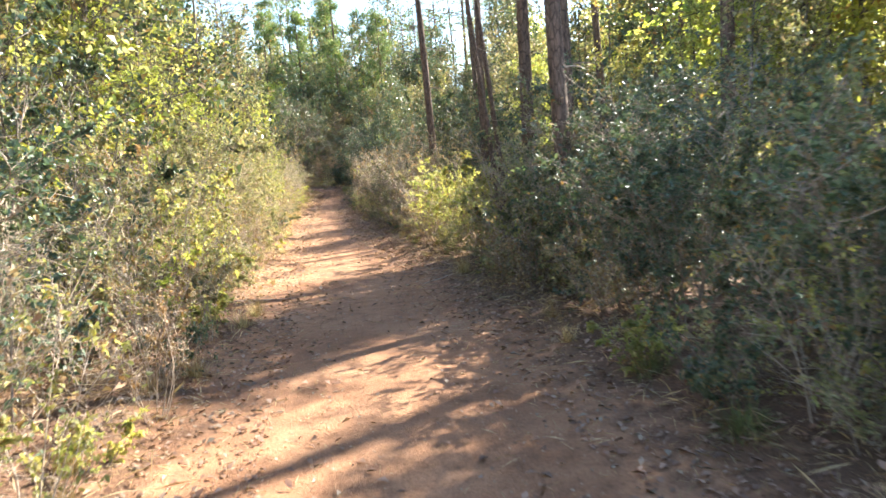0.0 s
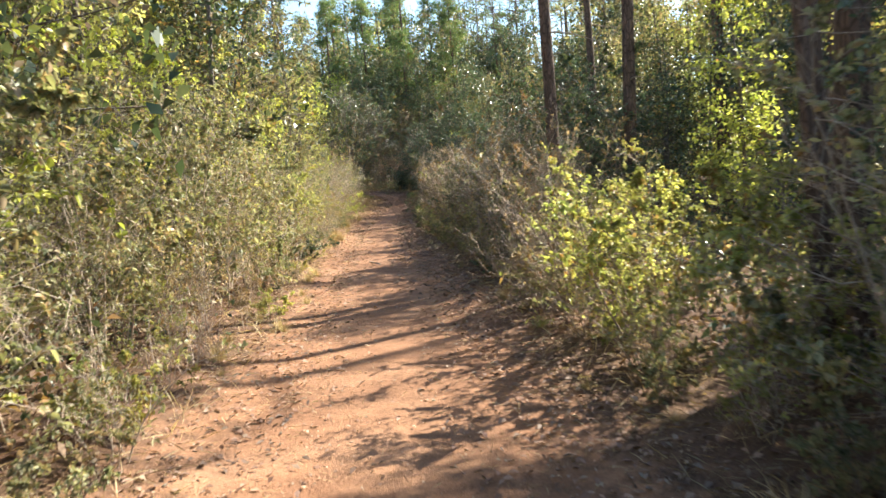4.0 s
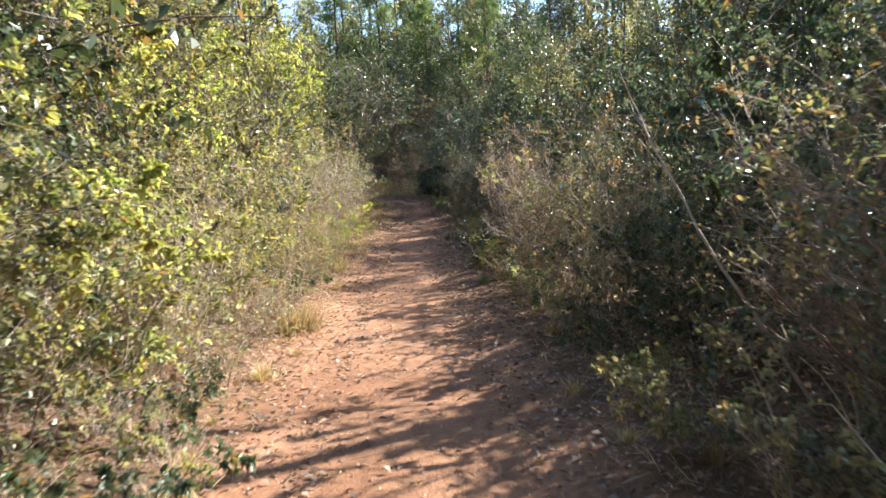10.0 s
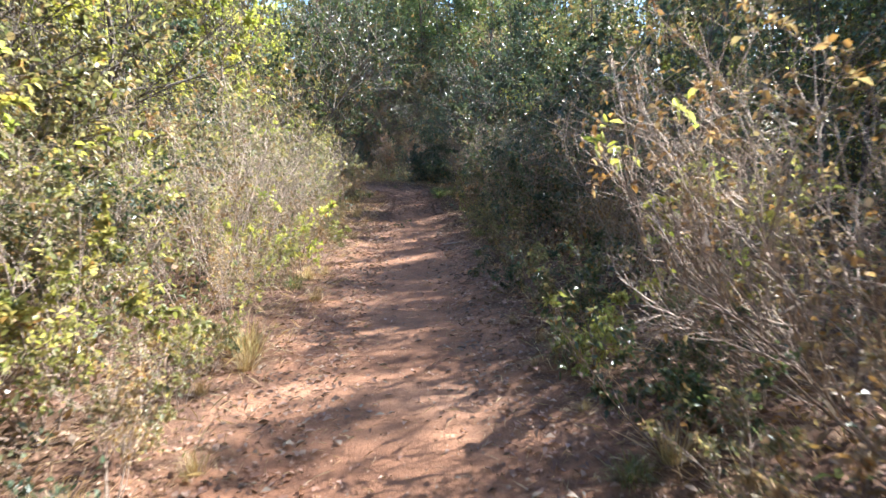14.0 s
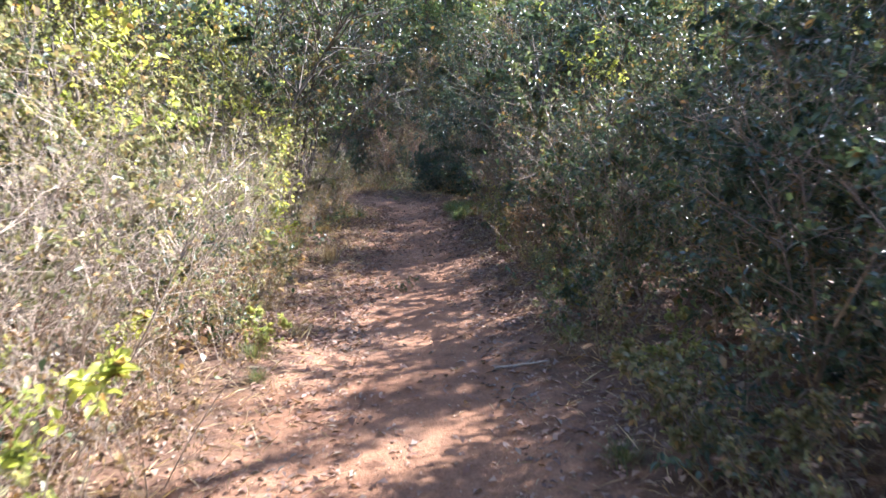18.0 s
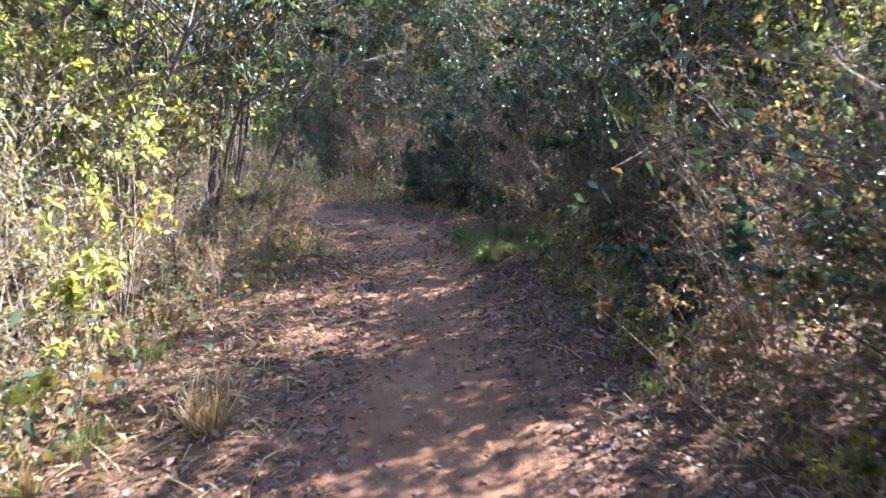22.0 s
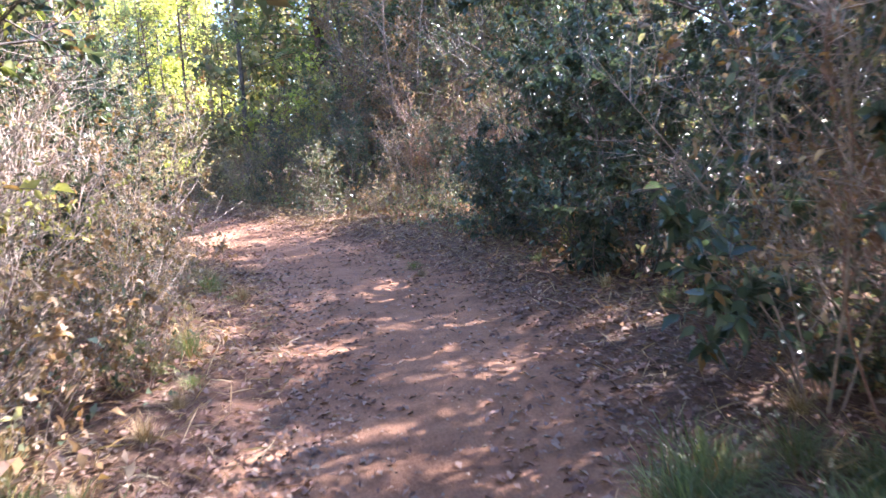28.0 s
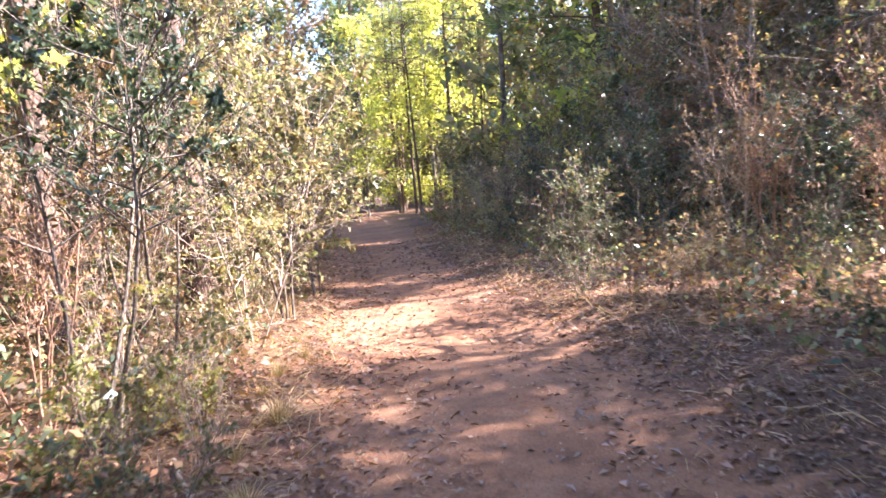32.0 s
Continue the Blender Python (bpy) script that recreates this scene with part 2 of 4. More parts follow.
# ---- mesh helpers ----
def mesh_quads(name, verts, quads, mat, smooth=False):
    """A mesh of quads from two arrays."""
    me = bpy.data.meshes.new(name)
    nv, nq = len(verts), len(quads)
    me.vertices.add(nv)
    me.vertices.foreach_set("co", np.asarray(verts, np.float32).ravel())
    me.loops.add(nq * 4)
    me.loops.foreach_set("vertex_index", np.asarray(quads, np.int32).ravel())
    me.polygons.add(nq)
    me.polygons.foreach_set("loop_start", np.arange(0, nq * 4, 4, dtype=np.int32))
    me.update(calc_edges=True)
    if smooth:
        me.polygons.foreach_set("use_smooth", np.ones(nq, bool))
    me.materials.append(mat)
    return me


def unit(v):
    return v / np.maximum(np.linalg.norm(v, axis=-1, keepdims=True), 1e-9)


def tubes(points, radii, sides):
    """n tubes of k rings each: points (n, k, 3), radii (n, k)."""
    n, k, _ = points.shape
    ahead = unit(np.gradient(points, axis=1))
    ref = np.where(np.abs(ahead[..., 2:]) > 0.9, np.array([1.0, 0, 0]), np.array([0, 0, 1.0]))
    a = unit(np.cross(ahead, ref))
    b = np.cross(ahead, a)
    ang = np.arange(sides) * 2 * np.pi / sides
    ring = a[:, :, None] * np.cos(ang)[:, None] + b[:, :, None] * np.sin(ang)[:, None]
    verts = (points[:, :, None] + ring * radii[:, :, None, None]).reshape(-1, 3)
    i, j, s = np.meshgrid(np.arange(n), np.arange(k - 1), np.arange(sides), indexing="ij")
    base, t = (i * k + j) * sides, (s + 1) % sides
    quads = np.stack([base + s, base + t, base + sides + t, base + sides + s], -1).reshape(-1, 4)
    return verts, quads


def blades(rng, at, way, length, width, fold=0.25, flat=0.6, droop=0.15):
    """One folded quad a leaf: at (n, 3), way (n, 3), length (n), width (n)."""
    n = len(at)
    way = unit(way)
    up = np.array([0, 0, 1.0]) * flat + rng.normal(0, 0.5, (n, 3))
    side = unit(np.cross(way, up))
    nor = np.cross(side, way)
    mid = at + way * (length * 0.48)[:, None]
    lift = nor * (width * fold)[:, None]
    tip = at + way * length[:, None] - np.array([0, 0, 1.0]) * (length * droop)[:, None]
    verts = np.stack([at, mid + side * (width / 2)[:, None] + lift, tip, mid - side * (width / 2)[:, None] + lift], 1).reshape(-1, 3)
    return verts, np.arange(n * 4).reshape(-1, 4)


def leaf_shapes(rng, at, way, length, width):
    """Two quads a leaf, folded along the midrib, oval with a drooping tip."""
    n = len(at)
    way = unit(way)
    side = unit(np.cross(way, np.array([0, 0, 0.6]) + rng.normal(0, 0.5, (n, 3))))
    nor = np.cross(side, way)
    fold = nor * (width * rng.uniform(0.05, 0.4, n))[:, None]
    half = side * (width / 2)[:, None]
    low, high = at + way * (length * 0.28)[:, None] + fold, at + way * (length * 0.66)[:, None] + fold * 0.9
    tip = at + way * length[:, None] - np.array([0, 0, 1.0]) * (length * rng.uniform(0.0, 0.35, n))[:, None]
    verts = np.stack([at, low + half * 0.92, high + half * 0.8, tip, high - half * 0.8, low - half * 0.92], 1).reshape(-1, 3)
    a = np.arange(n)[:, None] * 6
    return verts, np.concatenate([a + np.array([0, 1, 2, 3]), a + np.array([0, 3, 4, 5])])


def joined(pieces):
    vs, qs, off = [], [], 0
    for v, q in pieces:
        vs.append(v)
        qs.append(q + off)
        off += len(v)
    return np.concatenate(vs), np.concatenate(qs)


def part_mesh(name, me, parent, label=""):
    ob = new(name, me)
    ob.parent = parent
    if label:
        ob["label"] = label
    return ob


def curves(rng, start, way, length, k, wobble, sag):
    """n bent lines of k points."""
    n = len(start)
    t = np.linspace(0, 1, k)
    side = rng.normal(0, 1, (n, 3))
    bend = unit(side - way * (side * way).sum(1, keepdims=True))
    line = start[:, None] + way[:, None] * (t[None, :, None] * length[:, None, None])
    line = line + bend[:, None] * (np.sin(t * np.pi * rng.uniform(0.6, 1.6, (n, 1))) [..., None] * (length * wobble)[:, None, None])
    line[..., 2] += sag * length[:, None] * t ** 2
    return line


def spot(lines, which, t):
    k = lines.shape[1]
    f = np.clip(t, 0, 0.999) * (k - 1)
    i = f.astype(int)
    w = (f - i)[:, None]
    p = lines[which, i] * (1 - w) + lines[which, i + 1] * w
    return p, unit(lines[which, i + 1] - lines[which, i])


def stem_with_leaves(rng, height, lean, az, r0, n_branch, n_twig, n_leaf, leaf, width, spread=0.75, low=0.25, sag=-0.1, reach=1.0, up=0.35, apart=None):
    """One stem with its branches and twigs (a mesh), and the leaves on them (another)."""
    way = np.array([[math.cos(az) * math.sin(lean), math.sin(az) * math.sin(lean), math.cos(lean)]])
    base = np.array([[math.cos(az) * 0.05, math.sin(az) * 0.05, -0.06]])
    stem = curves(rng, base, way, np.array([height / math.cos(lean)]), 7, 0.06, sag)
    pieces = [tubes(stem, np.linspace(r0, r0 * 0.25, 7)[None], 5)]
    tb = rng.uniform(low, 1, n_branch)
    p, d = spot(stem, np.zeros(n_branch, int), tb)
    out = unit(rng.normal(0, 1, (n_branch, 3)) * np.array([1, 1, 0.35]))
    bd = unit(d * (1 - spread) + out * spread + np.array([0, 0, up]))
    bl = height * reach * rng.uniform(0.22, 0.42, n_branch) * (1.25 - 0.6 * tb)
    branch = curves(rng, p, bd, bl, 5, 0.1, sag * 0.6)
    pieces.append(tubes(branch, r0 * 0.45 * np.linspace(1, 0.35, 5)[None] * np.ones((n_branch, 1)), 3))
    n = n_branch * n_twig
    which = np.repeat(np.arange(n_branch), n_twig)
    p, d = spot(branch, which, rng.uniform(0.15, 1, n))
    td = unit(d * 0.6 + rng.normal(0, 0.6, (n, 3)) + np.array([0, 0, up * 0.5]))
    tl = bl[which] * rng.uniform(0.25, 0.6, n)
    twig = curves(rng, p, td, tl, 2, 0.0, sag * 0.5)
    pieces.append(tubes(twig, np.maximum(r0 * 0.2, 0.0014) * np.linspace(1, 0.5, 2)[None] * np.ones((n, 1)), 3))
    wood = joined(pieces)
    if apart is not None:
        wood = pieces[0]
        for b in range(n_branch):
            mine = which == b
            apart.append(joined([tubes(branch[b:b + 1], r0 * 0.45 * np.linspace(1, 0.35, 5)[None], 4),
                                 tubes(twig[mine], np.maximum(r0 * 0.2, 0.0014) * np.linspace(1, 0.5, 2)[None] * np.ones((n_twig, 1)), 3)]))
    m = n * n_leaf
    if m == 0:
        return wood, None
    share = rng.gamma(0.55, 1.0, n) * rng.gamma(1.2, 1.0, n_branch)[which]
    which = rng.choice(n, m, p=share / share.sum())
    p, d = spot(twig, which, rng.beta(1.6, 1.0, m))
    ld = unit(d * 0.5 + rng.normal(0, 0.75, (m, 3)) + np.array([0, 0, 0.15]))
    ll = leaf * rng.uniform(0.55, 1.3, m)
    return wood, leaf_shapes(rng, p, ld, ll, ll * width * rng.uniform(0.75, 1.25, m))


def shrub(name, seed, label, category, height, stems, lean, r0, counts, leaf, width, wood_mat, leaf_mat, group, branchy=False, **more):
    """A shrub: an empty at its foot, its stems, and on each stem its leaves."""
    rng = np.random.default_rng(seed)
    root = tagged(new(name), label, category, group)
    for i in range(stems):
        az = i * 2 * math.pi / stems + rng.uniform(-0.5, 0.5)
        h = height * rng.uniform(0.7, 1.05)
        apart = [] if branchy else None
        wood, leaves = stem_with_leaves(rng, h, radians(rng.uniform(*lean)), az, r0 * rng.uniform(0.8, 1.2), *counts, leaf, width, apart=apart, **more)
        st = part_mesh("stem", mesh_quads("stem", *wood, wood_mat), root)
        for limb in apart or ():
            part_mesh("branch", mesh_quads("branch", *limb, wood_mat), st)
        if leaves is not None:
            part_mesh("leaves", mesh_quads("leaves", *leaves, leaf_mat), st)
    return root


# ---- the lie of the land ----
GROUND_Y = (-5.0, 1.4, 7.7, 14.1, 20.5, 26.8, 33.2, 39.5, 45.9, 52.3, 58.6, 65.0)
GROUND_Z = (0.0, 0.02, 0.04, 0.07, 0.08, 0.11, 0.19, 0.29, 0.43, 0.56, 0.68, 0.78)
# the trail's middle line, and how far it reaches to either side of it
MID = np.array([(0.45, -14), (0.4, 0), (0.35, 8), (0.15, 16), (0.0, 22), (0.0, 28), (0.2, 34), (0.28, 40), (0.45, 44.5),
                (0.25, 48), (-0.7, 51.2), (-2.3, 54.2), (-4.6, 57.6), (-8.0, 63.2), (-11.5, 69.4), (-14.6, 74.5), (-19.5, 79.5), (-28, 83), (-60, 90)])
MID_S = np.r_[0, np.cumsum(np.linalg.norm(np.diff(MID, axis=0), axis=1))] - 14
REACH_S = (-14, 0, 8, 14, 20, 26, 32, 37, 41, 45, 48, 52, 58, 70, 130)
REACH_L = (1.6, 1.6, 1.45, 1.3, 1.25, 1.15, 1.0, 0.95, 0.9, 0.95, 1.1, 1.2, 1.2, 1.2, 1.2)
REACH_R = (1.6, 1.55, 1.4, 1.3, 1.2, 1.15, 1.15, 1.1, 1.05, 1.1, 1.3, 1.4, 1.3, 1.2, 1.2)

# how far from the middle line the shrubs begin
CLEAR_S = (-14, 0, 8, 14, 20, 26, 32, 36, 40, 45, 49, 53, 58, 66, 130)
CLEAR_L = (1.65, 1.65, 1.5, 1.35, 1.3, 1.3, 1.25, 1.3, 1.9, 1.8, 1.45, 1.55, 1.6, 1.5, 1.5)
CLEAR_R = (1.6, 1.55, 1.4, 1.3, 1.2, 1.1, 1.1, 1.2, 1.4, 1.5, 1.9, 2.2, 2.0, 1.6, 1.5)


def trail(s):
    """Middle of the trail at s metres along it, and the way to its right."""
    p = np.array([np.interp(s, MID_S, MID[:, 0]), np.interp(s, MID_S, MID[:, 1])])
    q = np.array([np.interp(s + 1.5, MID_S, MID[:, 0]), np.interp(s + 1.5, MID_S, MID[:, 1])])
    o = np.array([np.interp(s - 1.5, MID_S, MID[:, 0]), np.interp(s - 1.5, MID_S, MID[:, 1])])
    d = (q - o) / np.linalg.norm(q - o)
    return p, np.array([d[1], -d[0]])


_S = np.arange(-14, 120, 0.4)
_LINE = np.array([trail(s)[0] for s in _S])
_SIDE = np.array([trail(s)[1] for s in _S])


def beside(x, y):
    """How far along the trail a place lies and how far to its right; arrays or numbers."""
    xy = np.stack([np.ravel(x), np.ravel(y)], 1)
    near = np.empty(len(xy), int)
    for i in range(0, len(xy), 4000):
        d = ((xy[i:i + 4000, None] - _LINE[None]) ** 2).sum(2)
        near[i:i + 4000] = d.argmin(1)
    off = ((xy - _LINE[near]) * _SIDE[near]).sum(1)
    return _S[near], off


def trodden(s, off):
    """1 on bare clay, 0 among the shrubs."""
    reach = np.where(off < 0, np.interp(s, REACH_S, REACH_L), np.interp(s, REACH_S, REACH_R))
    reach = reach - np.where(off > 0, 0.3, 0.0)
    return np.clip(1.1 - (np.abs(off) - reach + 0.55) / 0.7 * 0.8, 0, 1)


def ripple(x, y, scale, seed):
    """A cheap smooth relief, -1 to 1."""
    r = np.random.default_rng(seed)
    total = 0
    for _ in range(5):
        a, f, ph = r.uniform(0, 6.28), scale * r.uniform(0.7, 1.5), r.uniform(0, 6.28)
        total = total + np.sin((x * math.cos(a) + y * math.sin(a)) * f + ph)
    return total / 5


def height(x, y):
    x, y = np.asarray(x, float), np.asarray(y, float)
    s, off = beside(x, y)
    s, off = s.reshape(x.shape), off.reshape(x.shape)
    worn = trodden(s, off)
    z = np.interp(y, GROUND_Y, GROUND_Z)
    z = z + (1 - worn) * (0.09 + 0.05 * ripple(x, y, 2.2, 3)) + 0.02 * ripple(x, y, 1.1, 4) + 0.007 * ripple(x, y, 9, 5)
    return z - worn * 0.015


def build_ground():
    xs = np.r_[-420, -260, -150, -90, -60, -45, np.arange(-36, -14, 1.5), np.arange(-14, -3, 0.4), np.arange(-3, 3.4, 0.1),
               np.arange(3.4, 12, 0.6), 14, 18, 24, 35, 60, 100, 180, 300, 420]
    ys = np.r_[-420, -250, -120, -60, -35, -20, np.arange(-12, 0, 0.5), np.arange(0, 60, 0.14), np.arange(60, 100, 0.8), 105, 120, 150, 200, 300, 450]
    gx, gy = np.meshgrid(xs, ys)
    gz = height(gx, gy)
    nx, ny = len(xs), len(ys)
    i, j = np.meshgrid(np.arange(nx - 1), np.arange(ny - 1))
    a = (j * nx + i).ravel()
    verts = np.stack([gx.ravel(), gy.ravel(), gz.ravel()], 1)
    me = mesh_quads("ground", verts, np.stack([a, a + 1, a + 1 + nx, a + nx], 1), M_GROUND, True)
    s, off = beside(gx, gy)
    attr = me.attributes.new("trodden", "FLOAT", "POINT")
    attr.data.foreach_set("value", trodden(s, off).astype(np.float32))
    return tagged(new("ground", me), "trodden red clay trail with litter-strewn soil on both sides", "ground", kind="structure")


build_ground()


# ---- masters of the plants; they stand where their first copy would ----
def place_at(s, off, sink=0.0):
    p, side = trail(s)
    x, y = p + side * off
    return float(x), float(y), float(height(np.array([x]), np.array([y]))[0]) - sink


MASTERS = {}


def masters(kind, build, count):
    MASTERS[kind] = [[build(i), False] for i in range(count)]


G_SHRUB = "shrubs along the trail"


def low_dry(i):
    return shrub("dry_bush", 100 + i, "low tangle of bare grey-brown twigs with a few withered leaves", "bush", (0.85, 1.05, 1.2)[i % 3], 4, (8, 42), 0.0055,
                 (12, 8, 3), 0.036, 0.5, (M_PALE, M_TWIG)[i % 2], (M_OLIVE, M_DRY, M_YELLOW)[i % 3], G_SHRUB, spread=0.6, low=0.08)


def low_green(i):
    return shrub("low_bush", 120 + i, "low leafy bush with small olive green leaves at the trail's edge", "bush", (0.75, 0.95, 0.6)[i % 3], 4, (10, 40), 0.005,
                 (10, 7, 8), 0.038, 0.52, M_TWIG, (M_OLIVE, M_GREEN, M_YELLOW)[i % 3], G_SHRUB, low=0.08)


def weed(i):
    """A stand of dead weeds: a tangle of stalks and the withered bits on it."""
    rng = np.random.default_rng(130 + i)
    root = tagged(new("dry_weed"), "stand of upright dead weeds with thin straw-coloured stalks", "weed", "dead weeds along the trail")
    made = [stem_with_leaves(rng, (0.8, 1.1, 1.35)[i % 3] * rng.uniform(0.6, 1.05), radians(rng.uniform(2, 24)), rng.uniform(0, 6.28), 0.0035, 8, 4, 4, 0.024, 0.5,
                             spread=0.4, low=0.3, up=0.5) for _ in range(7)]
    tagged(part_mesh("tangle", mesh_quads("tangle", *joined([w for w, _ in made]), M_PALE), root), kind="stuff")
    tagged(part_mesh("foliage", mesh_quads("foliage", *joined([v for _, v in made]), (M_STRAW, M_DRY)[i % 2]), root), kind="stuff")
    return root


def sapling(i):
    """Thin sapling with few large bright leaves."""
    return shrub("sapling", 250 + i, "thin sapling with a few large bright green leaves", "sapling", (3.2, 1.7, 1.0)[i % 3], (2, 2, 3)[i % 3], (2, 16), (0.016, 0.009, 0.006)[i % 3],
                 ((12, 5, 4), (9, 4, 5), (7, 3, 6))[i % 3], (0.08, 0.085, 0.06)[i % 3], 0.45, M_TWIG, M_LIME, "saplings beside the trail", branchy=True, low=0.3)


def red_bush(i):
    return shrub("brown_shrub", 270 + i, "bare shrub of straight red-brown stems", "shrub", (2.4, 2.9)[i % 2], 6, (2, 16), 0.013,
                 (10, 6, 2), 0.05, 0.5, M_RED, (M_DRY, M_OLIVE)[i % 2], G_SHRUB, spread=0.45, low=0.3)


def brown_tree(i):
    return shrub("withered_tree", 275 + i, "slender young tree still holding its withered brown leaves", "tree", (3.9, 4.5)[i % 2], 4, (2, 14), 0.017,
                 (16, 9, 6), 0.075, 0.5, M_RED, M_DRY, "young trees behind the shrubs", low=0.2)


def big_leaf(i):
    return shrub("laurel_bush", 280 + i, "low dark bush with broad blue-green glossy leaves", "bush", (1.3, 0.9)[i % 2], 3, (6, 32), 0.009,
                 (8, 5, 5), 0.115, 0.46, M_TWIG, M_DARK, G_SHRUB, low=0.1)


def mid_yellow(i):
    return shrub("sunlit_shrub", 140 + i, "shrub with small yellow-green autumn leaves on thin grey stems", "shrub", (2.0, 2.4, 1.8, 2.2)[i % 4], 4, (4, 24), 0.009,
                 (16, 9, 9), 0.046, 0.52, (M_TWIG, M_PALE)[i % 2], (M_YELLOW, M_OLIVE)[i % 2], G_SHRUB, low=0.12)


def mid_green(i):
    return shrub("evergreen_shrub", 160 + i, "dense evergreen shrub with small dark green leaves", "shrub", (1.9, 2.3, 2.1)[i % 3], 4, (4, 26), 0.010,
                 (16, 9, 9), 0.044, 0.5, M_TWIG, (M_GREEN, M_DARK, M_SAGE)[i % 3], G_SHRUB, low=0.06)


def mid_bare(i):
    return shrub("bare_shrub", 180 + i, "thicket of thin pale stems nearly bare of leaves", "shrub", (1.9, 2.3, 1.6)[i % 3], 4, (3, 26), 0.008,
                 (15, 8, 2), 0.042, 0.5, M_PALE, (M_OLIVE, M_DRY, M_YELLOW)[i % 3], G_SHRUB, spread=0.55, low=0.15)


def bare_twigs(i):
    return shrub("leafless_shrub", 430 + i, ("leafless shrub of long pale grey branches", "leafless shrub of long grey-brown branches")[i // 2 % 2], "shrub", (1.7, 2.0)[i % 2], 5, (3, 26), 0.0095,
                 (13, 7, 0), 0.04, 0.5, (M_PALE, M_PALE, M_TWIG, M_TWIG)[i % 4], M_DRY, G_SHRUB, spread=0.5, low=0.2)


def tall_yellow(i):
    return shrub("young_tree", 200 + i, "slender young tree with yellow-green leaves", "tree", (3.9, 4.6, 3.4)[i % 3], 3, (2, 13), 0.017,
                 (18, 9, 8), 0.072, 0.55, M_GREYBARK, (M_YELLOW, M_LIME, M_OLIVE)[i % 3], "young trees behind the shrubs", low=0.12)


def tall_green(i):
    return shrub("holly_tree", 220 + i, "bushy young tree with dark green leaves", "tree", (3.4, 4.0, 3.0)[i % 3], 3, (2, 15), 0.018,
                 (19, 9, 9), 0.072, 0.5, M_GREYBARK, (M_GREEN, M_DARK, M_GREEN)[i % 3], "young trees behind the shrubs", low=0.04)


def dense_laurel(i):
    return shrub("laurel_tree", 290 + i, "dense dark evergreen tree, leafy to the ground, with glossy leaves", "tree", (3.1, 3.5)[i % 2], 4, (3, 22), 0.018,
                 (20, 9, 14), 0.075, 0.48, M_GREYBARK, M_DARK, "dark evergreens at the bend", low=0.0)


def high_holly(i):
    return shrub("overhanging_tree", 296 + i, "slim tree with dark leaves hanging over the trail", "tree", (4.2, 4.6)[i % 2], 3, (3, 16), 0.025,
                 (15, 8, 10), 0.07, 0.48, M_GREYBARK, (M_DARK, M_GREEN)[i % 2], "trees leaning over the trail", low=0.42, sag=-0.05)


def slim_tree(i):
    return shrub("slim_tree", 410 + i, ("slim sunlit tree with a loose yellow-green crown", "slim tree with dull olive autumn leaves", "slim tree with a bright green crown")[i % 3], "tree",
                 (6.6, 7.2, 6.0)[i % 3], 2, (2, 8), 0.026, (34, 10, 8), 0.075, 0.52, M_GREYBARK, (M_YELLOW, M_OLIVE, M_LIME)[i % 3], "young trees behind the shrubs", low=0.22, reach=0.55)


def russet_tree(i):
    return shrub("russet_tree", 420 + i, "tall thin tree of grey-brown branches with withered leaves", "tree",
                 (7.4, 6.4)[i % 2], 3, (2, 9), 0.034, (26, 10, 6), 0.085, 0.5, M_TWIG, (M_DRY, M_OLIVE)[i % 2], "trees behind the bend", low=0.1, reach=0.6)


def pine(i):
    """A tall pine: straight tapered trunk with its limbs, a few dead stubs, a high crown of needle tufts."""
    rng = np.random.default_rng(300 + i)
    root = tagged(new("pine_tree"), "tall pine with a straight brown trunk and high thin crown", "tree", "pines in the wood")
    h, r = (16.0, 18.0, 14.5)[i % 3], (0.14, 0.18, 0.11)[i % 3]
    k = 14
    t = np.linspace(0, 1, k) ** 1.3
    line = np.stack([0.12 * np.sin(t * 3 + i) - 0.12 * math.sin(i), 0.1 * np.sin(t * 4 + 2 * i) - 0.1 * math.sin(2 * i), t * h - 0.15], 1)[None]
    rad = r * (1 - 0.8 * t) * (1 + 0.35 * np.exp(-t * 30))
    n = 26
    p, _ = spot(line, np.zeros(n, int), rng.uniform(0.68, 0.99, n))
    d = unit(rng.normal(0, 1, (n, 3)) * np.array([1, 1, 0.25]) + np.array([0, 0, 0.25]))
    limb = curves(rng, p, d, rng.uniform(1.0, 2.4, n) * (1.9 - p[:, 2] / h), 5, 0.1, -0.05)
    timber = joined([tubes(line, rad[None], 12), tubes(limb, np.linspace(0.035, 0.01, 5)[None] * np.ones((n, 1)), 5)])
    part_mesh("trunk", mesh_quads("trunk", *timber, M_PINE, True), root)
    for _ in range(4):
        q, _ = spot(line, np.zeros(1, int), rng.uniform(0.12, 0.6, 1))
        d1 = unit(rng.normal(0, 1, (1, 3)) * np.array([1, 1, 0.2]))
        part_mesh("dead_branch", mesh_quads("dead_branch", *tubes(curves(rng, q, d1, rng.uniform(0.3, 1.4, 1), 5, 0.1, -0.15),
                  np.linspace(0.016, 0.005, 5)[None], 5), M_TWIG), root)
    m = 150
    p, d = spot(limb, rng.integers(0, n, m), rng.uniform(0.3, 1, m))
    p = p + rng.normal(0, 0.15, p.shape)
    q = np.repeat(np.arange(m), 22)
    part_mesh("crown", mesh_quads("crown", *blades(rng, p[q] + rng.normal(0, 0.04, (len(q), 3)), unit(d[q] * 0.5 + rng.normal(0, 1, (len(q), 3))),
              rng.uniform(0.16, 0.3, len(q)), np.full(len(q), 0.014), 0.1), M_NEEDLE), root)
    return root


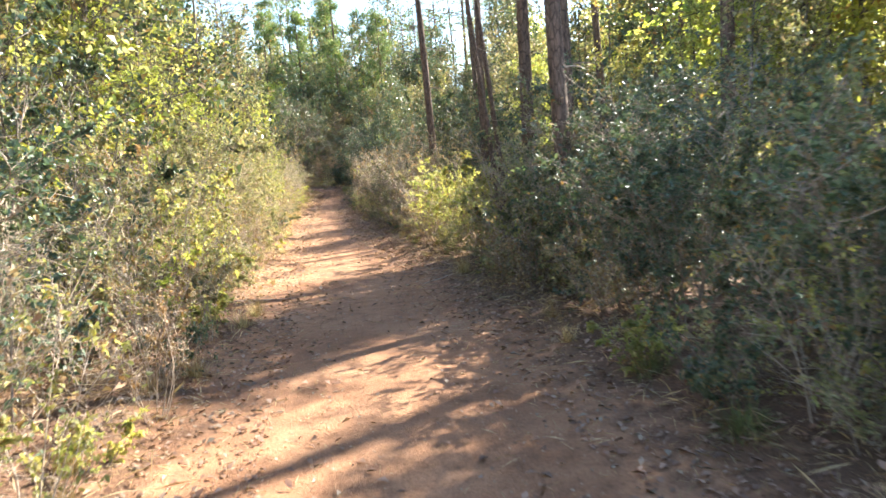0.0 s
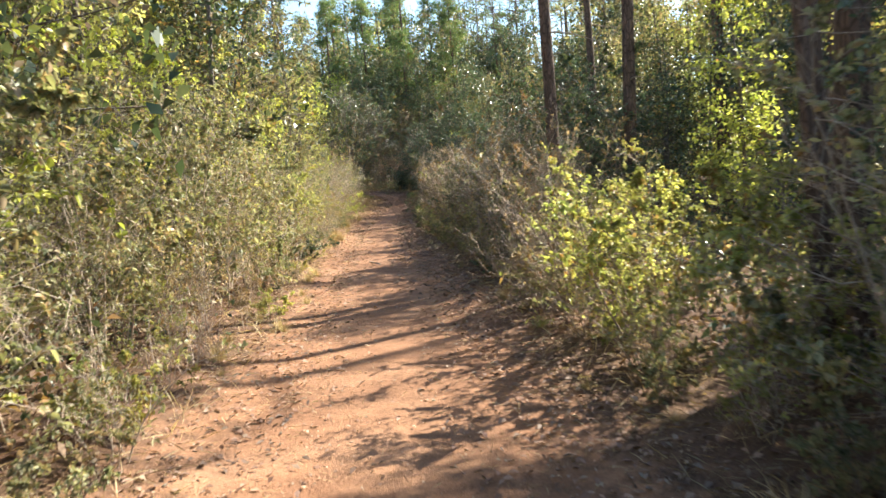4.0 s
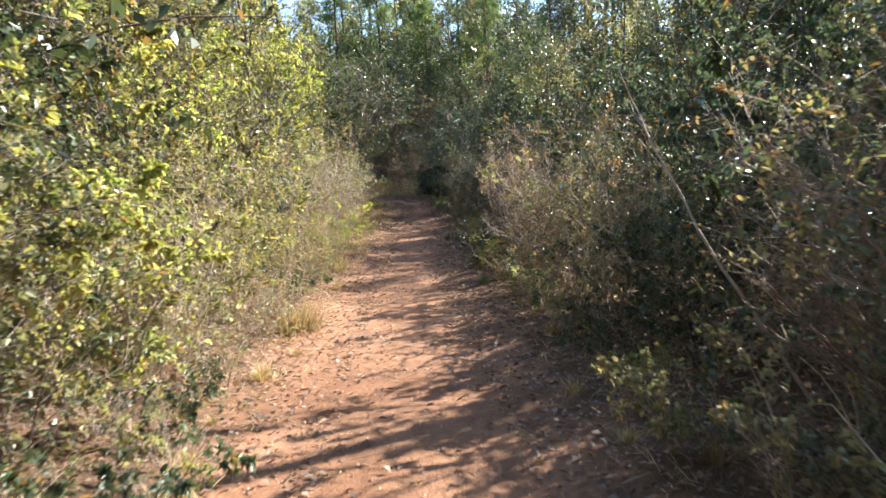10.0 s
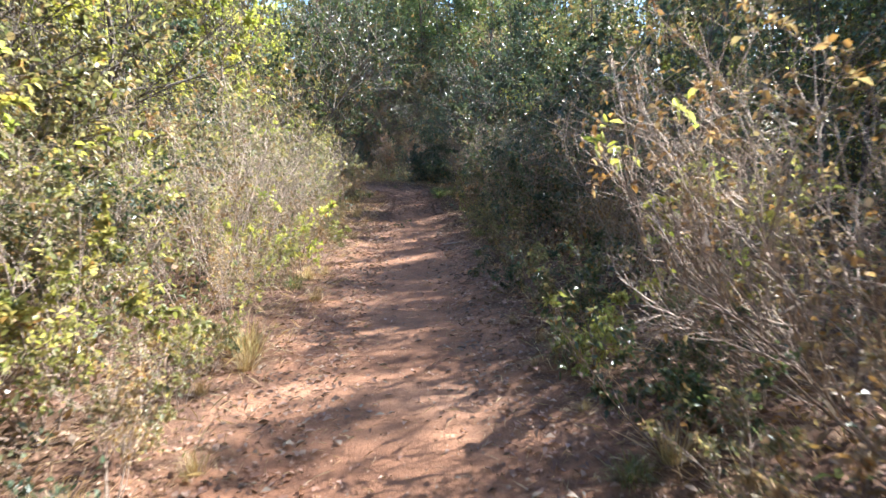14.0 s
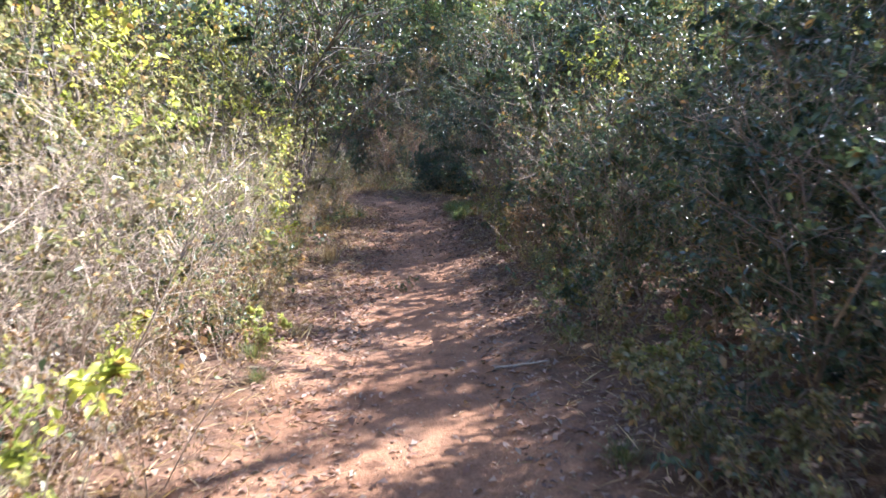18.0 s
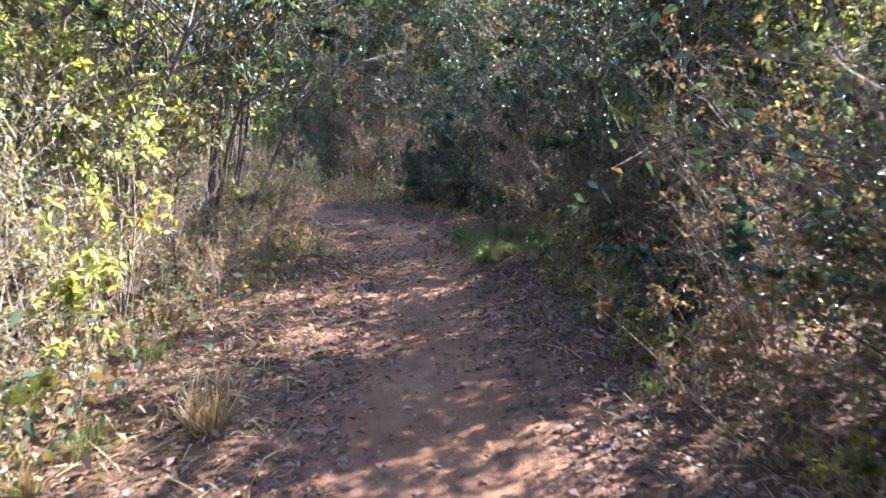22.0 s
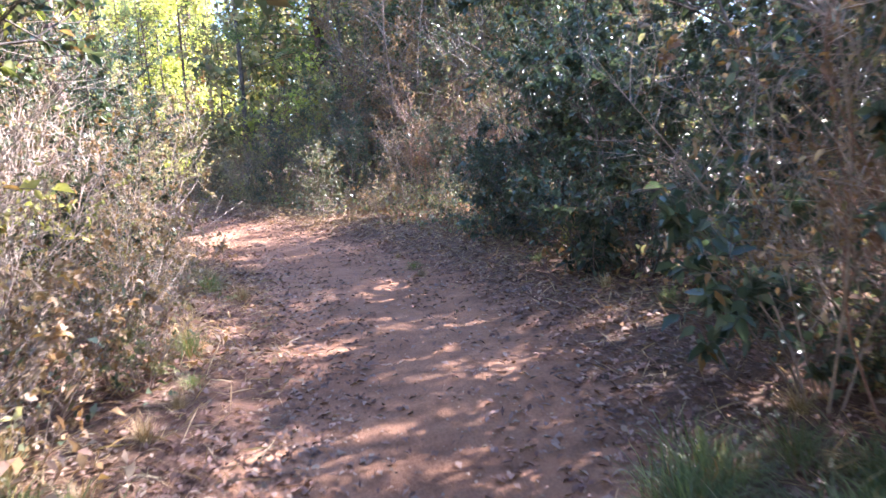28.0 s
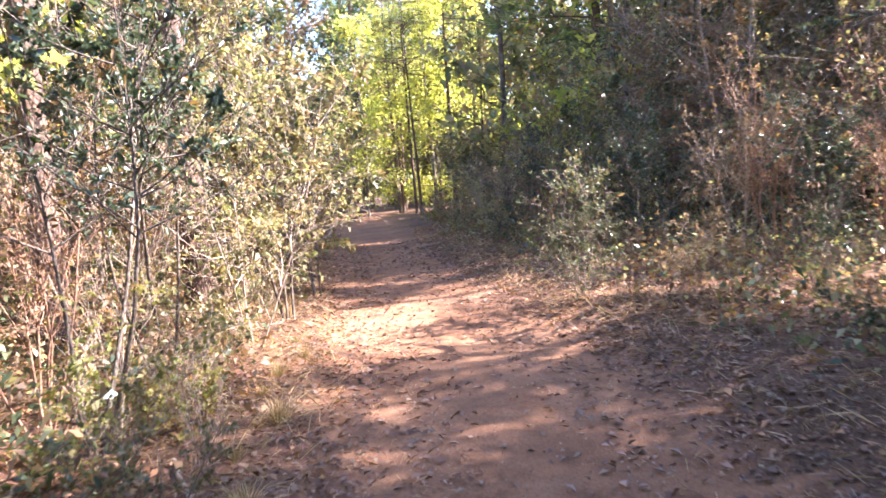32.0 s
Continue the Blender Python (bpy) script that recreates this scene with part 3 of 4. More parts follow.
def full_pine(i):
    """A pine branched to low down, dark needles in drooping tufts."""
    rng = np.random.default_rng(320 + i)
    root = tagged(new("branchy_pine"), "dark green pine branched low down the trunk", "tree", "pines in the wood")
    h, k = (15.0, 17.5)[i % 2], 10
    t = np.linspace(0, 1, k)
    line = np.stack([0.1 * np.sin(t * 3 + i) * t, 0.1 * np.sin(t * 4 + i) * t, t * h - 0.15], 1)[None]
    n = 60
    tb = rng.uniform(0.12, 0.98, n)
    p, _ = spot(line, np.zeros(n, int), tb)
    d = unit(rng.normal(0, 1, (n, 3)) * np.array([1, 1, 0.15]) + np.array([0, 0, 0.2]))
    limb = curves(rng, p, d, 3.3 * (1.12 - tb) * rng.uniform(0.7, 1.2, n), 5, 0.08, -0.12)
    timber = joined([tubes(line, (0.17 * (1 - 0.85 * t))[None], 8), tubes(limb, np.linspace(0.03, 0.008, 5)[None] * np.ones((n, 1)), 3)])
    part_mesh("trunk", mesh_quads("trunk", *timber, M_PINE, True), root)
    m = 620
    p, d = spot(limb, rng.integers(0, n, m), rng.uniform(0.25, 1, m))
    p = p + rng.normal(0, 0.12, p.shape)
    q = np.repeat(np.arange(m), 12)
    part_mesh("crown", mesh_quads("crown", *blades(rng, p[q] + rng.normal(0, 0.08, (len(q), 3)), unit(d[q] * 0.5 + rng.normal(0, 1, (len(q), 3))),
              rng.uniform(0.25, 0.45, len(q)), np.full(len(q), 0.04), 0.1), M_NEEDLE), root)
    return root


def broad_tree(i, far=False):
    """A thin-trunked broadleaf tree of the wood behind, leafy from low down, with a loose crown."""
    rng = np.random.default_rng(340 + i)
    root = tagged(new("woodland_tree"), ("slim woodland tree with a loose lime-green crown", "slim woodland tree with a yellow-green crown",
                  "woodland tree with a dense green crown", "woodland tree with a dull olive crown")[i % 4], "tree", "trees of the wood behind")
    h = (8.5, 10.5, 9.5, 9.0)[i % 4]
    k = 9
    t = np.linspace(0, 1, k)
    line = np.stack([0.3 * np.sin(t * 3 + i) * t, 0.25 * np.sin(t * 2.5 + 2 * i) * t, t * h - 0.1], 1)[None]
    n = 44
    tb = rng.uniform(0.06, 1, n)
    p, _ = spot(line, np.zeros(n, int), tb)
    d = unit(rng.normal(0, 1, (n, 3)) * np.array([1, 1, 0.3]) + np.array([0, 0, 0.4]))
    limb = curves(rng, p, d, h * rng.uniform(0.14, 0.28, n) * (1.25 - 0.7 * tb), 5, 0.1, -0.05)
    timber = joined([tubes(line, (0.085 * (1 - 0.8 * t))[None], 8), tubes(limb, np.linspace(0.02, 0.006, 5)[None] * np.ones((n, 1)), 3)])
    part_mesh("trunk", mesh_quads("trunk", *timber, M_GREYBARK, True), root)
    m = 150 if far else 430
    p, d = spot(limb, rng.integers(0, n, m), rng.uniform(0.2, 1.0, m))
    q = np.repeat(np.arange(m), 8)
    p = p + rng.normal(0, 0.16, p.shape)
    ll = rng.uniform(0.09, 0.19, len(q)) * (1.7 if far else 1.0)
    part_mesh("crown", mesh_quads("crown", *blades(rng, p[q] + rng.normal(0, 0.15, (len(q), 3)), rng.normal(0, 1, (len(q), 3)), ll, ll * 0.6), (M_LIME, M_YELLOW, M_GREEN, M_OLIVE)[i % 4]), root)
    return root


def tuft(i):
    """A grass tuft: one mesh of arching blades."""
    rng = np.random.default_rng(380 + i)
    green = i == 5
    n = 320 if green else 190
    az, lean = rng.uniform(0, 6.283, n), np.abs(rng.normal(0, 0.75 if green else 0.55, n))
    way = np.stack([np.cos(az) * np.sin(lean), np.sin(az) * np.sin(lean), np.cos(lean)], 1)
    ll = rng.uniform(0.12, 0.36, n) if green else rng.uniform(0.2, 0.55, n)
    start = np.stack([np.cos(az) * 0.06, np.sin(az) * 0.06, np.full(n, -0.02)], 1) * rng.uniform(0, 1, (n, 1))
    if green:
        start = start * np.array([3.2, 3.2, 0]) + np.array([0, 0, 1.0]) * rng.uniform(-0.02, 0.16, (n, 1))
    lines = curves(rng, start, way, ll, 4, 0.08, -0.5)
    wide = np.linspace(1, 0.15, 4)[None] * rng.uniform(0.0022, 0.0045, (n, 1))
    side = unit(np.cross(way, np.array([0, 0, 1.0])))[:, None] * wide[..., None]
    verts = np.stack([lines - side, lines + side], 2).reshape(-1, 3)
    b, j = np.meshgrid(np.arange(n), np.arange(3), indexing="ij")
    a = (b * 8 + j * 2).ravel()
    ob = new("grass_tuft", mesh_quads("grass_tuft", verts, np.stack([a, a + 1, a + 3, a + 2], 1), M_GRASS if green else M_STRAW))
    return tagged(ob, "small tuft of green grass at the trail's edge" if green else "small tuft of dry straw-coloured grass on the trail's edge", "grass", "grass tufts along the trail")


masters("low_dry", low_dry, 4)
masters("low_green", low_green, 6)
masters("weed", weed, 4)
masters("tuft", tuft, 6)
masters("sapling", sapling, 6)
masters("dense_laurel", dense_laurel, 2)
masters("high_holly", high_holly, 2)
masters("red_bush", red_bush, 2)
masters("brown_tree", brown_tree, 2)
masters("big_leaf", big_leaf, 2)
masters("full_pine", full_pine, 2)
masters("mid_yellow", mid_yellow, 6)
masters("mid_green", mid_green, 6)
masters("mid_bare", mid_bare, 6)
masters("tall_yellow", tall_yellow, 6)
masters("tall_green", tall_green, 6)
masters("bare_twigs", bare_twigs, 4)
masters("slim_tree", slim_tree, 6)
masters("russet_tree", russet_tree, 2)
masters("pine", pine, 3)
masters("broad_tree", broad_tree, 8)
masters("far_tree", lambda i: broad_tree(i + 8, True), 8)


def put(kind, x, y, z, turn, size=1.0, tilt=(0.0, 0.0), pick=None, label=""):
    """Stand one plant of a kind at a place: the master itself the first time, then copies."""
    pool = MASTERS[kind]
    slot = pool[(pick if pick is not None else rnd.randrange(len(pool))) % len(pool)]
    m = pose(x, y, z, tilt[0], tilt[1]) @ pose(0, 0, 0, 0, 0, turn)
    if slot[1]:
        ob = copy_thing(slot[0], m)
    else:
        ob, slot[1] = slot[0], True
        ob.matrix_basis = m
    ob.scale = (size, size, size)
    if label:
        ob["label"] = label
    return ob


rnd = random.Random(7)


def chosen(mixing):
    r = rnd.random() * sum(w for _, w in mixing)
    for kind, w in mixing:
        r -= w
        if r <= 0:
            return kind
    return mixing[-1][0]


def hedge(side, start, stop, step, depth, mixing, size, sway=6, gap=()):
    """Plants along one side of the trail: depth is metres past the trodden edge."""
    s = start
    while s < stop:
        here = s + rnd.uniform(-0.3, 0.3) * step
        reach = np.interp(here, CLEAR_S, CLEAR_L if side < 0 else CLEAR_R)
        x, y, z = place_at(here, side * (reach + rnd.uniform(*depth)), 0.02)
        kind, turn, big, tilt = chosen(mixing), rnd.uniform(0, 360), rnd.uniform(*size), (rnd.uniform(-sway, sway), rnd.uniform(-sway, sway))
        pick = rnd.randrange(len(MASTERS[kind]))
        if not any(a < here < b for a, b in gap):
            put(kind, x, y, z, turn, big, tilt, pick)
        s += step


# left of the trail: sunlit, dry twigs in front, yellow-green behind
hedge(-1, -1, 46, 0.6, (-0.05, 0.35), [("low_dry", 4), ("low_green", 3), ("weed", 5)], (0.6, 1.0))
hedge(-1, -2, 28, 0.72, (0.5, 1.1), [("mid_yellow", 5), ("mid_bare", 4), ("mid_green", 0.7)], (0.75, 1.05))
hedge(-1, 28, 46, 0.7, (0.5, 1.1), [("mid_yellow", 1.5), ("mid_bare", 7), ("mid_green", 0.6)], (0.8, 1.1), gap=((36.4, 41.5),))
hedge(-1, 3, 47, 1.15, (2.2, 4.2), [("slim_tree", 1)], (0.85, 1.3), 4)
hedge(-1, -1, 41, 1.1, (1.5, 2.6), [("tall_yellow", 5), ("mid_yellow", 1), ("tall_green", 1.2)], (0.75, 1.05), gap=((37.0, 41.5),))
# right of the trail: backlit and dark
hedge(1, 0, 45, 0.62, (0.0, 0.4), [("low_dry", 5), ("low_green", 3.5)], (0.55, 0.95))
hedge(1, 1, 45, 0.66, (0.5, 1.15), [("mid_green", 6.5), ("mid_bare", 3), ("mid_yellow", 0.4)], (0.75, 1.0), gap=((10.8, 14.2), (25.3, 28.3)))
hedge(1, 9.5, 44, 1.2, (1.6, 2.8), [("tall_green", 4), ("tall_yellow", 1), ("mid_green", 1)], (0.65, 0.9), gap=((11.5, 16.5), (25.5, 29.5), (32.2, 35.4)))
# round the bend
hedge(-1, 46, 76, 0.8, (0.0, 0.5), [("low_dry", 4), ("weed", 3), ("low_green", 1)], (0.6, 0.95))
hedge(-1, 52.5, 84, 1.6, (0.9, 2.6), [("mid_bare", 3), ("red_bush", 2), ("mid_yellow", 1)], (0.7, 0.95))
hedge(1, 46, 76, 0.8, (0.3, 0.9), [("low_dry", 4), ("weed", 2), ("low_green", 2)], (0.5, 0.85))
hedge(1, 54, 72, 1.7, (1.0, 2.0), [("mid_green", 2), ("mid_bare", 2), ("red_bush", 2)], (0.8, 1.0))
hedge(1, 60, 84, 2.2, (2.4, 4.0), [("tall_green", 4), ("tall_yellow", 1), ("mid_bare", 1)], (0.7, 1.0))
# tufts along both edges
hedge(-1, 0, 66, 0.55, (-0.35, 0.25), [("tuft", 1)], (0.25, 0.8))
hedge(1, 0, 66, 0.78, (-0.25, 0.3), [("tuft", 1)], (0.25, 0.65))


def stand(kind, x, y, size, pick, turn=0.0, tilt=(0.0, 0.0), label=""):
    return put(kind, x, y, float(height(np.array([x]), np.array([y]))[0]) - 0.02, turn, size, tilt, pick, label)


# the dark evergreens that close the first straight, and the trees that lean over it
for x, y, size, pick, turn in ((2.15, 49.9, 0.85, 0, 20), (1.75, 51.3, 0.92, 1, 130), (1.1, 52.6, 0.55, 0, 220), (1.0, 54.0, 0.45, 1, 310), (3.0, 48.6, 0.85, 1, 70),
                               (3.2, 51.2, 1.0, 0, 10), (2.6, 52.9, 1.0, 1, 250), (2.9, 46.5, 0.9, 0, 190)):
    stand("dense_laurel", x, y, size, pick, turn)
for x, y, size, pick, turn in ((2.95, 43.4, 0.8, 3, 30), (2.95, 40.8, 0.95, 0, 100), (3.6, 44.6, 1.15, 1, 200), (3.8, 41.6, 1.1, 4, 250), (2.7, 38.2, 0.95, 1, 40)):
    stand("tall_green", x, y, size, pick, turn)
# evergreens behind the right hedge; the first three added to shade the trail
for x, y, size, pick, turn in ((3.4, 23.3, 1.0, 3, 40), (4.6, 24.2, 1.1, 0, 140), (4.6, 21.2, 1.1, 2, 240), (3.3, 19.2, 0.95, 0, 10), (3.6, 20.6, 1.0, 3, 100), (3.2, 21.9, 0.95, 1, 200), (2.95, 18.1, 0.85, 2, 280), (2.9, 33.4, 0.75, 0, 60), (3.2, 34.8, 0.8, 3, 150)):
    stand("tall_green", x, y, size, pick, turn)
for x, y, size, pick, turn, tilt in ((-3.75, 52.1, 0.72, 0, 0, (0, 5)), (-4.5, 51.3, 0.75, 1, 90, (0, 0)), (-4.3, 53.2, 0.7, 0, 200, (0, 0)), (2.6, 44.9, 1.0, 1, 80, (0, 3)), (2.6, 42.0, 1.05, 0, 160, (0, 2)), (-2.2, 45.6, 1.25, 1, 250, (0, 15)), (-2.1, 44.2, 1.4, 1, 40, (0, 17)), (-2.4, 42.4, 1.3, 1, 140, (0, 13)), (-2.5, 47.0, 1.2, 1, 10, (0, 10)), (3.1, 47.6, 0.95, 0, 30, (0, -6))):
    stand("high_holly", x, y, size, pick, turn, tilt)
for x, y, size, pick, turn in ((-2.3, 43.6, 1.15, 2, 0), (-3.8, 46.2, 1.3, 0, 80), (-2.4, 40.6, 0.95, 5, 200)):
    stand("tall_yellow", x, y, size, pick, turn)
# thick evergreens beside the start, with broad trees added to shade the trail
for kind, x, y, size, pick, turn in (("tall_green", 3.2, 4.2, 0.56, 0, 15), ("mid_green", 3.9, 5.6, 0.9, 2, 95), ("mid_green", 2.6, 3.1, 0.85, 0, 140), ("mid_green", 2.65, 5.3, 0.9, 3, 200),
                                     ("tall_green", 4.2, 3.4, 0.62, 2, 260), ("mid_green", 3.2, 6.3, 1.0, 1, 320), ("low_green", 1.95, 3.4, 0.8, 1, 50), ("mid_yellow", 4.6, 7.6, 0.9, 0, 10),
                                     ("mid_yellow", 2.7, 9.6, 0.95, 1, 120), ("mid_yellow", 4.6, 9.4, 0.95, 4, 20), ("mid_bare", 2.5, 8.6, 0.9, 0, 220), ("mid_green", 3.9, 8.2, 0.8, 3, 300),
                                     ("broad_tree", 8.7, 12.1, 0.95, 0, 0), ("broad_tree", 9.6, 12.9, 1.0, 4, 50), ("broad_tree", 10.4, 12.5, 1.0, 1, 110), ("broad_tree", 9.4, 12.2, 0.95, 5, 200), ("broad_tree", 8.8, 14.2, 0.95, 0, 20), ("broad_tree", 10.6, 13.0, 0.95, 1, 80), ("broad_tree", 11.2, 13.6, 1.05, 4, 290), ("mid_green", -2.9, 4.8, 1.1, 2, 30), ("tall_green", -3.2, 6.0, 0.8, 3, 70)):
    stand(kind, x, y, size, pick, turn)

# pines that the camera passes
for x, y, pick, size in ((2.42, 7.02, 2, 0.88), (3.38, 9.55, 2, 1.0), (3.17, 11.0, 2, 1.05), (2.44, 16.0, 2, 0.85), (3.9, 17.3, 2, 1.0), (6.9, 11.6, 0, 1.0), (6.9, 17.0, 2, 1.0),
                         (5.3, 24.0, 2, 1.0), (9.6, 18.0, 2, 1.0), (7.6, 22.0, 0, 1.0), (9.4, 9.6, 1, 0.9), (-5.92, 55.4, 1, 0.85), (-6.3, 53.9, 0, 1.0)):
    stand("pine", x, y, size, pick, rnd.uniform(0, 360))
# a pair of thin leaning trunks
for x, y, size, lean_x in ((2.5, 10.2, 0.42, 3.0), (2.64, 10.4, 0.45, 5.0)):
    stand("pine", x, y, size, 2, 40, (lean_x, -4.0), "thin leaning young trunk among the shrubs")


# four trees added on the sunny side to shade the trail's right half
for x, y, size, pick in ((9.8, 20.0, 0.95, 2), (10.4, 21.4, 1.0, 6), (10.0, 22.8, 0.95, 2), (10.7, 24.0, 1.0, 3)):
    stand("broad_tree", x, y, size, pick, rnd.uniform(0, 360))
# trees added deep on the sunny side to shade the trail further on
for x, y, size, pick in ((9.4, 32.8, 0.95, 2), (9.0, 34.0, 0.9, 6), (9.9, 34.6, 1.0, 3), (9.3, 35.6, 0.95, 2), (10.2, 36.2, 1.0, 6), (8.9, 36.9, 0.9, 7)):
    stand("broad_tree", x, y, size, pick, rnd.uniform(0, 360))
# three more trees, added to shade the trail at the bend
for x, y, size, pick in ((8.3, 53.0, 1.0, 2), (9.1, 50.3, 1.05, 6), (8.6, 60.4, 1.0, 6)):
    stand("broad_tree", x, y, size, pick, rnd.uniform(0, 360))
# pines added so that their high crowns throw dapples on the bend
for x, y, size, pick in ((11.0, 58.0, 1.0, 0), (12.5, 60.5, 1.0, 1), (14.0, 62.0, 1.0, 0), (10.2, 61.5, 0.95, 2), (13.2, 57.0, 1.0, 1), (15.2, 59.5, 1.0, 0), (9.4, 57.0, 0.9, 2), (11.8, 55.4, 1.0, 1), (9.0, 53.2, 0.9, 0), (13.6, 54.0, 1.0, 1)):
    stand("pine", x, y, size, pick, rnd.uniform(0, 360))


# the wood behind on both sides
def wood(x0, x1, y0, y1, count, mixing, size, clear=4.0):
    made = 0
    while made < count:
        x, y = rnd.uniform(x0, x1), rnd.uniform(y0, y1)
        s, off = beside(np.array([x]), np.array([y]))
        if abs(off[0]) < clear:
            continue
        stand(chosen(mixing), x, y, rnd.uniform(*size), None, rnd.uniform(0, 360))
        made += 1


FAR_WOOD = []


def far_wood(x0, x1, y0, y1, count, mixing, size, clear=4.0):
    """Trees too far off to be told apart: gathered here, joined below."""
    made = 0
    while made < count:
        x, y = rnd.uniform(x0, x1), rnd.uniform(y0, y1)
        s, off = beside(np.array([x]), np.array([y]))
        if abs(off[0]) < clear:
            continue
        kind, big, turn = chosen(mixing), rnd.uniform(*size), rnd.uniform(0, 360)
        pick = rnd.randrange(len(MASTERS[kind]))
        FAR_WOOD.append((kind, pick, x, y, float(height(np.array([x]), np.array([y]))[0]) - 0.02, big, radians(turn)))
        made += 1


def join_far_wood():
    verts, quads, slots, mats, start = [], [], [], [], 0
    for kind, pick, x, y, z, big, turn in FAR_WOOD:
        c, s = math.cos(turn) * big, math.sin(turn) * big
        spin = np.array([[c, s, 0], [-s, c, 0], [0, 0, big]])
        for ch in MASTERS[kind][pick][0].children:
            me = ch.data
            co = np.empty(len(me.vertices) * 3, np.float32)
            me.vertices.foreach_get("co", co)
            li = np.empty(len(me.loops), np.int32)
            me.loops.foreach_get("vertex_index", li)
            if len(li) != 4 * len(me.polygons):
                continue
            verts.append(co.reshape(-1, 3) @ spin + np.array([x, y, z]))
            quads.append(li.reshape(-1, 4) + start)
            start += len(me.vertices)
            mat = me.materials[0]
            if mat not in mats:
                mats.append(mat)
            slots.append(np.full(len(quads[-1]), mats.index(mat), np.int32))
    me = mesh_quads("far_woods", np.concatenate(verts), np.concatenate(quads), mats[0], True)
    for mat in mats[1:]:
        me.materials.append(mat)
    me.polygons.foreach_set("material_index", np.concatenate(slots))
    return tagged(new("far_woods", me), "far mixed wood of green and yellow-green trees closing the view", "woods", kind="stuff")


wood(-9, -3.6, -2, 48, 38, [("broad_tree", 5)], (0.7, 1.1), 3.6)
wood(-20, -9, -2, 60, 42, [("far_tree", 5), ("full_pine", 1)], (0.9, 1.3))
far_wood(-34, -20, 10, 70, 28, [("far_tree", 3), ("pine", 1)], (1.1, 1.5))
wood(4.0, 8, 8, 44, 14, [("broad_tree", 1)], (0.38, 0.5), 3.6)
wood(12, 17, 4, 48, 26, [("far_tree", 1)], (0.75, 1.0))
wood(17, 30, 0, 60, 36, [("far_tree", 5)], (1.05, 1.35))
wood(6, 14, 46, 52, 5, [("broad_tree", 4), ("pine", 1)], (0.6, 0.9))
wood(7, 16, 58, 74, 7, [("broad_tree", 2), ("pine", 2)], (0.6, 0.9))
# taller growth close behind the shrubs on the shady side
for i in range(12):
    stand("broad_tree", 6.9 + rnd.uniform(-0.6, 1.2), 19 + i * 1.3, rnd.uniform(0.5, 0.6), (2, 3, 6, 7)[i % 4], rnd.uniform(0, 360))
for i in range(7):
    stand("broad_tree", 4.6 + rnd.uniform(-0.5, 1.2), 35 + i * 1.6, rnd.uniform(0.5, 0.68), (2, 3, 6, 2)[i % 4], rnd.uniform(0, 360))
for x, y, size, pick in ((3.0, 62.5, 0.7, 2), (1.0, 63.5, 0.6, 7), (-0.8, 65.0, 0.7, 6)):
    stand("broad_tree", x, y, size, pick, rnd.uniform(0, 360))
wood(-5, 9, 68, 77, 11, [("far_tree", 3)], (0.95, 1.15))
# a belt of trees behind the bend
wood(16, 27, 50, 72, 16, [("far_tree", 4), ("broad_tree", 1)], (1.1, 1.4))
for x, y, size, pick in ((-9.8, 60.5, 0.9, 1), (-11.5, 63.5, 1.0, 3), (-8.4, 58.6, 0.8, 3), (-12.8, 66.5, 1.0, 1), (-10.4, 57.2, 1.0, 5)):
    stand("broad_tree", x, y, size, pick, rnd.uniform(0, 360))
wood(-34, -7, 52, 78, 30, [("far_tree", 6), ("full_pine", 1)], (1.1, 1.5))
far_wood(-34, -12, 82, 104, 30, [("far_tree", 6)], (0.9, 1.3), 3.0)
far_wood(-26, 18, 92, 106, 40, [("far_tree", 3), ("full_pine", 1)], (1.5, 1.9), 2.0)
far_wood(-50, 24, 106, 130, 46, [("far_tree", 6), ("full_pine", 2)], (1.2, 1.7), 2.0)
for x, y, size, pick in ((-13.0, 78.0, 1.1, 0), (-10.6, 76.5, 0.9, 3), (-9.0, 78.5, 1.0, 7), (-15.6, 79.6, 1.1, 1), (-17.5, 83.5, 1.2, 0), (-12.0, 82.0, 1.3, 4), (-14.5, 86.0, 1.4, 0), (-9.0, 73.0, 0.75, 3), (-16.2, 77.6, 1.0, 4), (-13.8, 80.4, 1.2, 0), (-18.8, 85.5, 1.3, 4)):
    stand("broad_tree", x, y, size, pick, rnd.uniform(0, 360))
for x, y, size in ((2.0, 65.9, 0.85), (6.4, 67.0, 0.9), (2.2, 69.0, 1.15), (-4.2, 70.0, 1.1), (5.8, 64.5, 1.0), (-8.5, 47.0, 0.95), (-12.0, 38.0, 1.0)):
    stand("full_pine", x, y, size, None, rnd.uniform(0, 360))
# mixed growth that closes the first straight behind the bend
for kind, x, y, size, pick in (("russet_tree", 1.6, 63.4, 0.85, 0), ("russet_tree", 3.4, 63.2, 0.95, 1), ("russet_tree", -0.4, 62.4, 0.9, 0), ("russet_tree", 5.4, 62.6, 1.0, 0), ("russet_tree", 0.8, 62.8, 1.05, 1),
                               ("broad_tree", 4.4, 65.6, 0.85, 2), ("broad_tree", 1.9, 64.6, 0.85, 3), ("broad_tree", 0.3, 64.2, 0.95, 2), ("broad_tree", -1.4, 66.2, 1.0, 6), ("broad_tree", 5.9, 65.2, 0.95, 3),
                               ("broad_tree", 2.8, 64.4, 1.05, 6), ("broad_tree", -3.2, 67.6, 1.0, 3), ("russet_tree", -2.2, 64.4, 1.0, 0), ("broad_tree", 0.4, 68.0, 1.15, 7), ("broad_tree", -2.6, 70.0, 1.2, 2)):
    stand(kind, x, y, size, pick, rnd.uniform(0, 360))
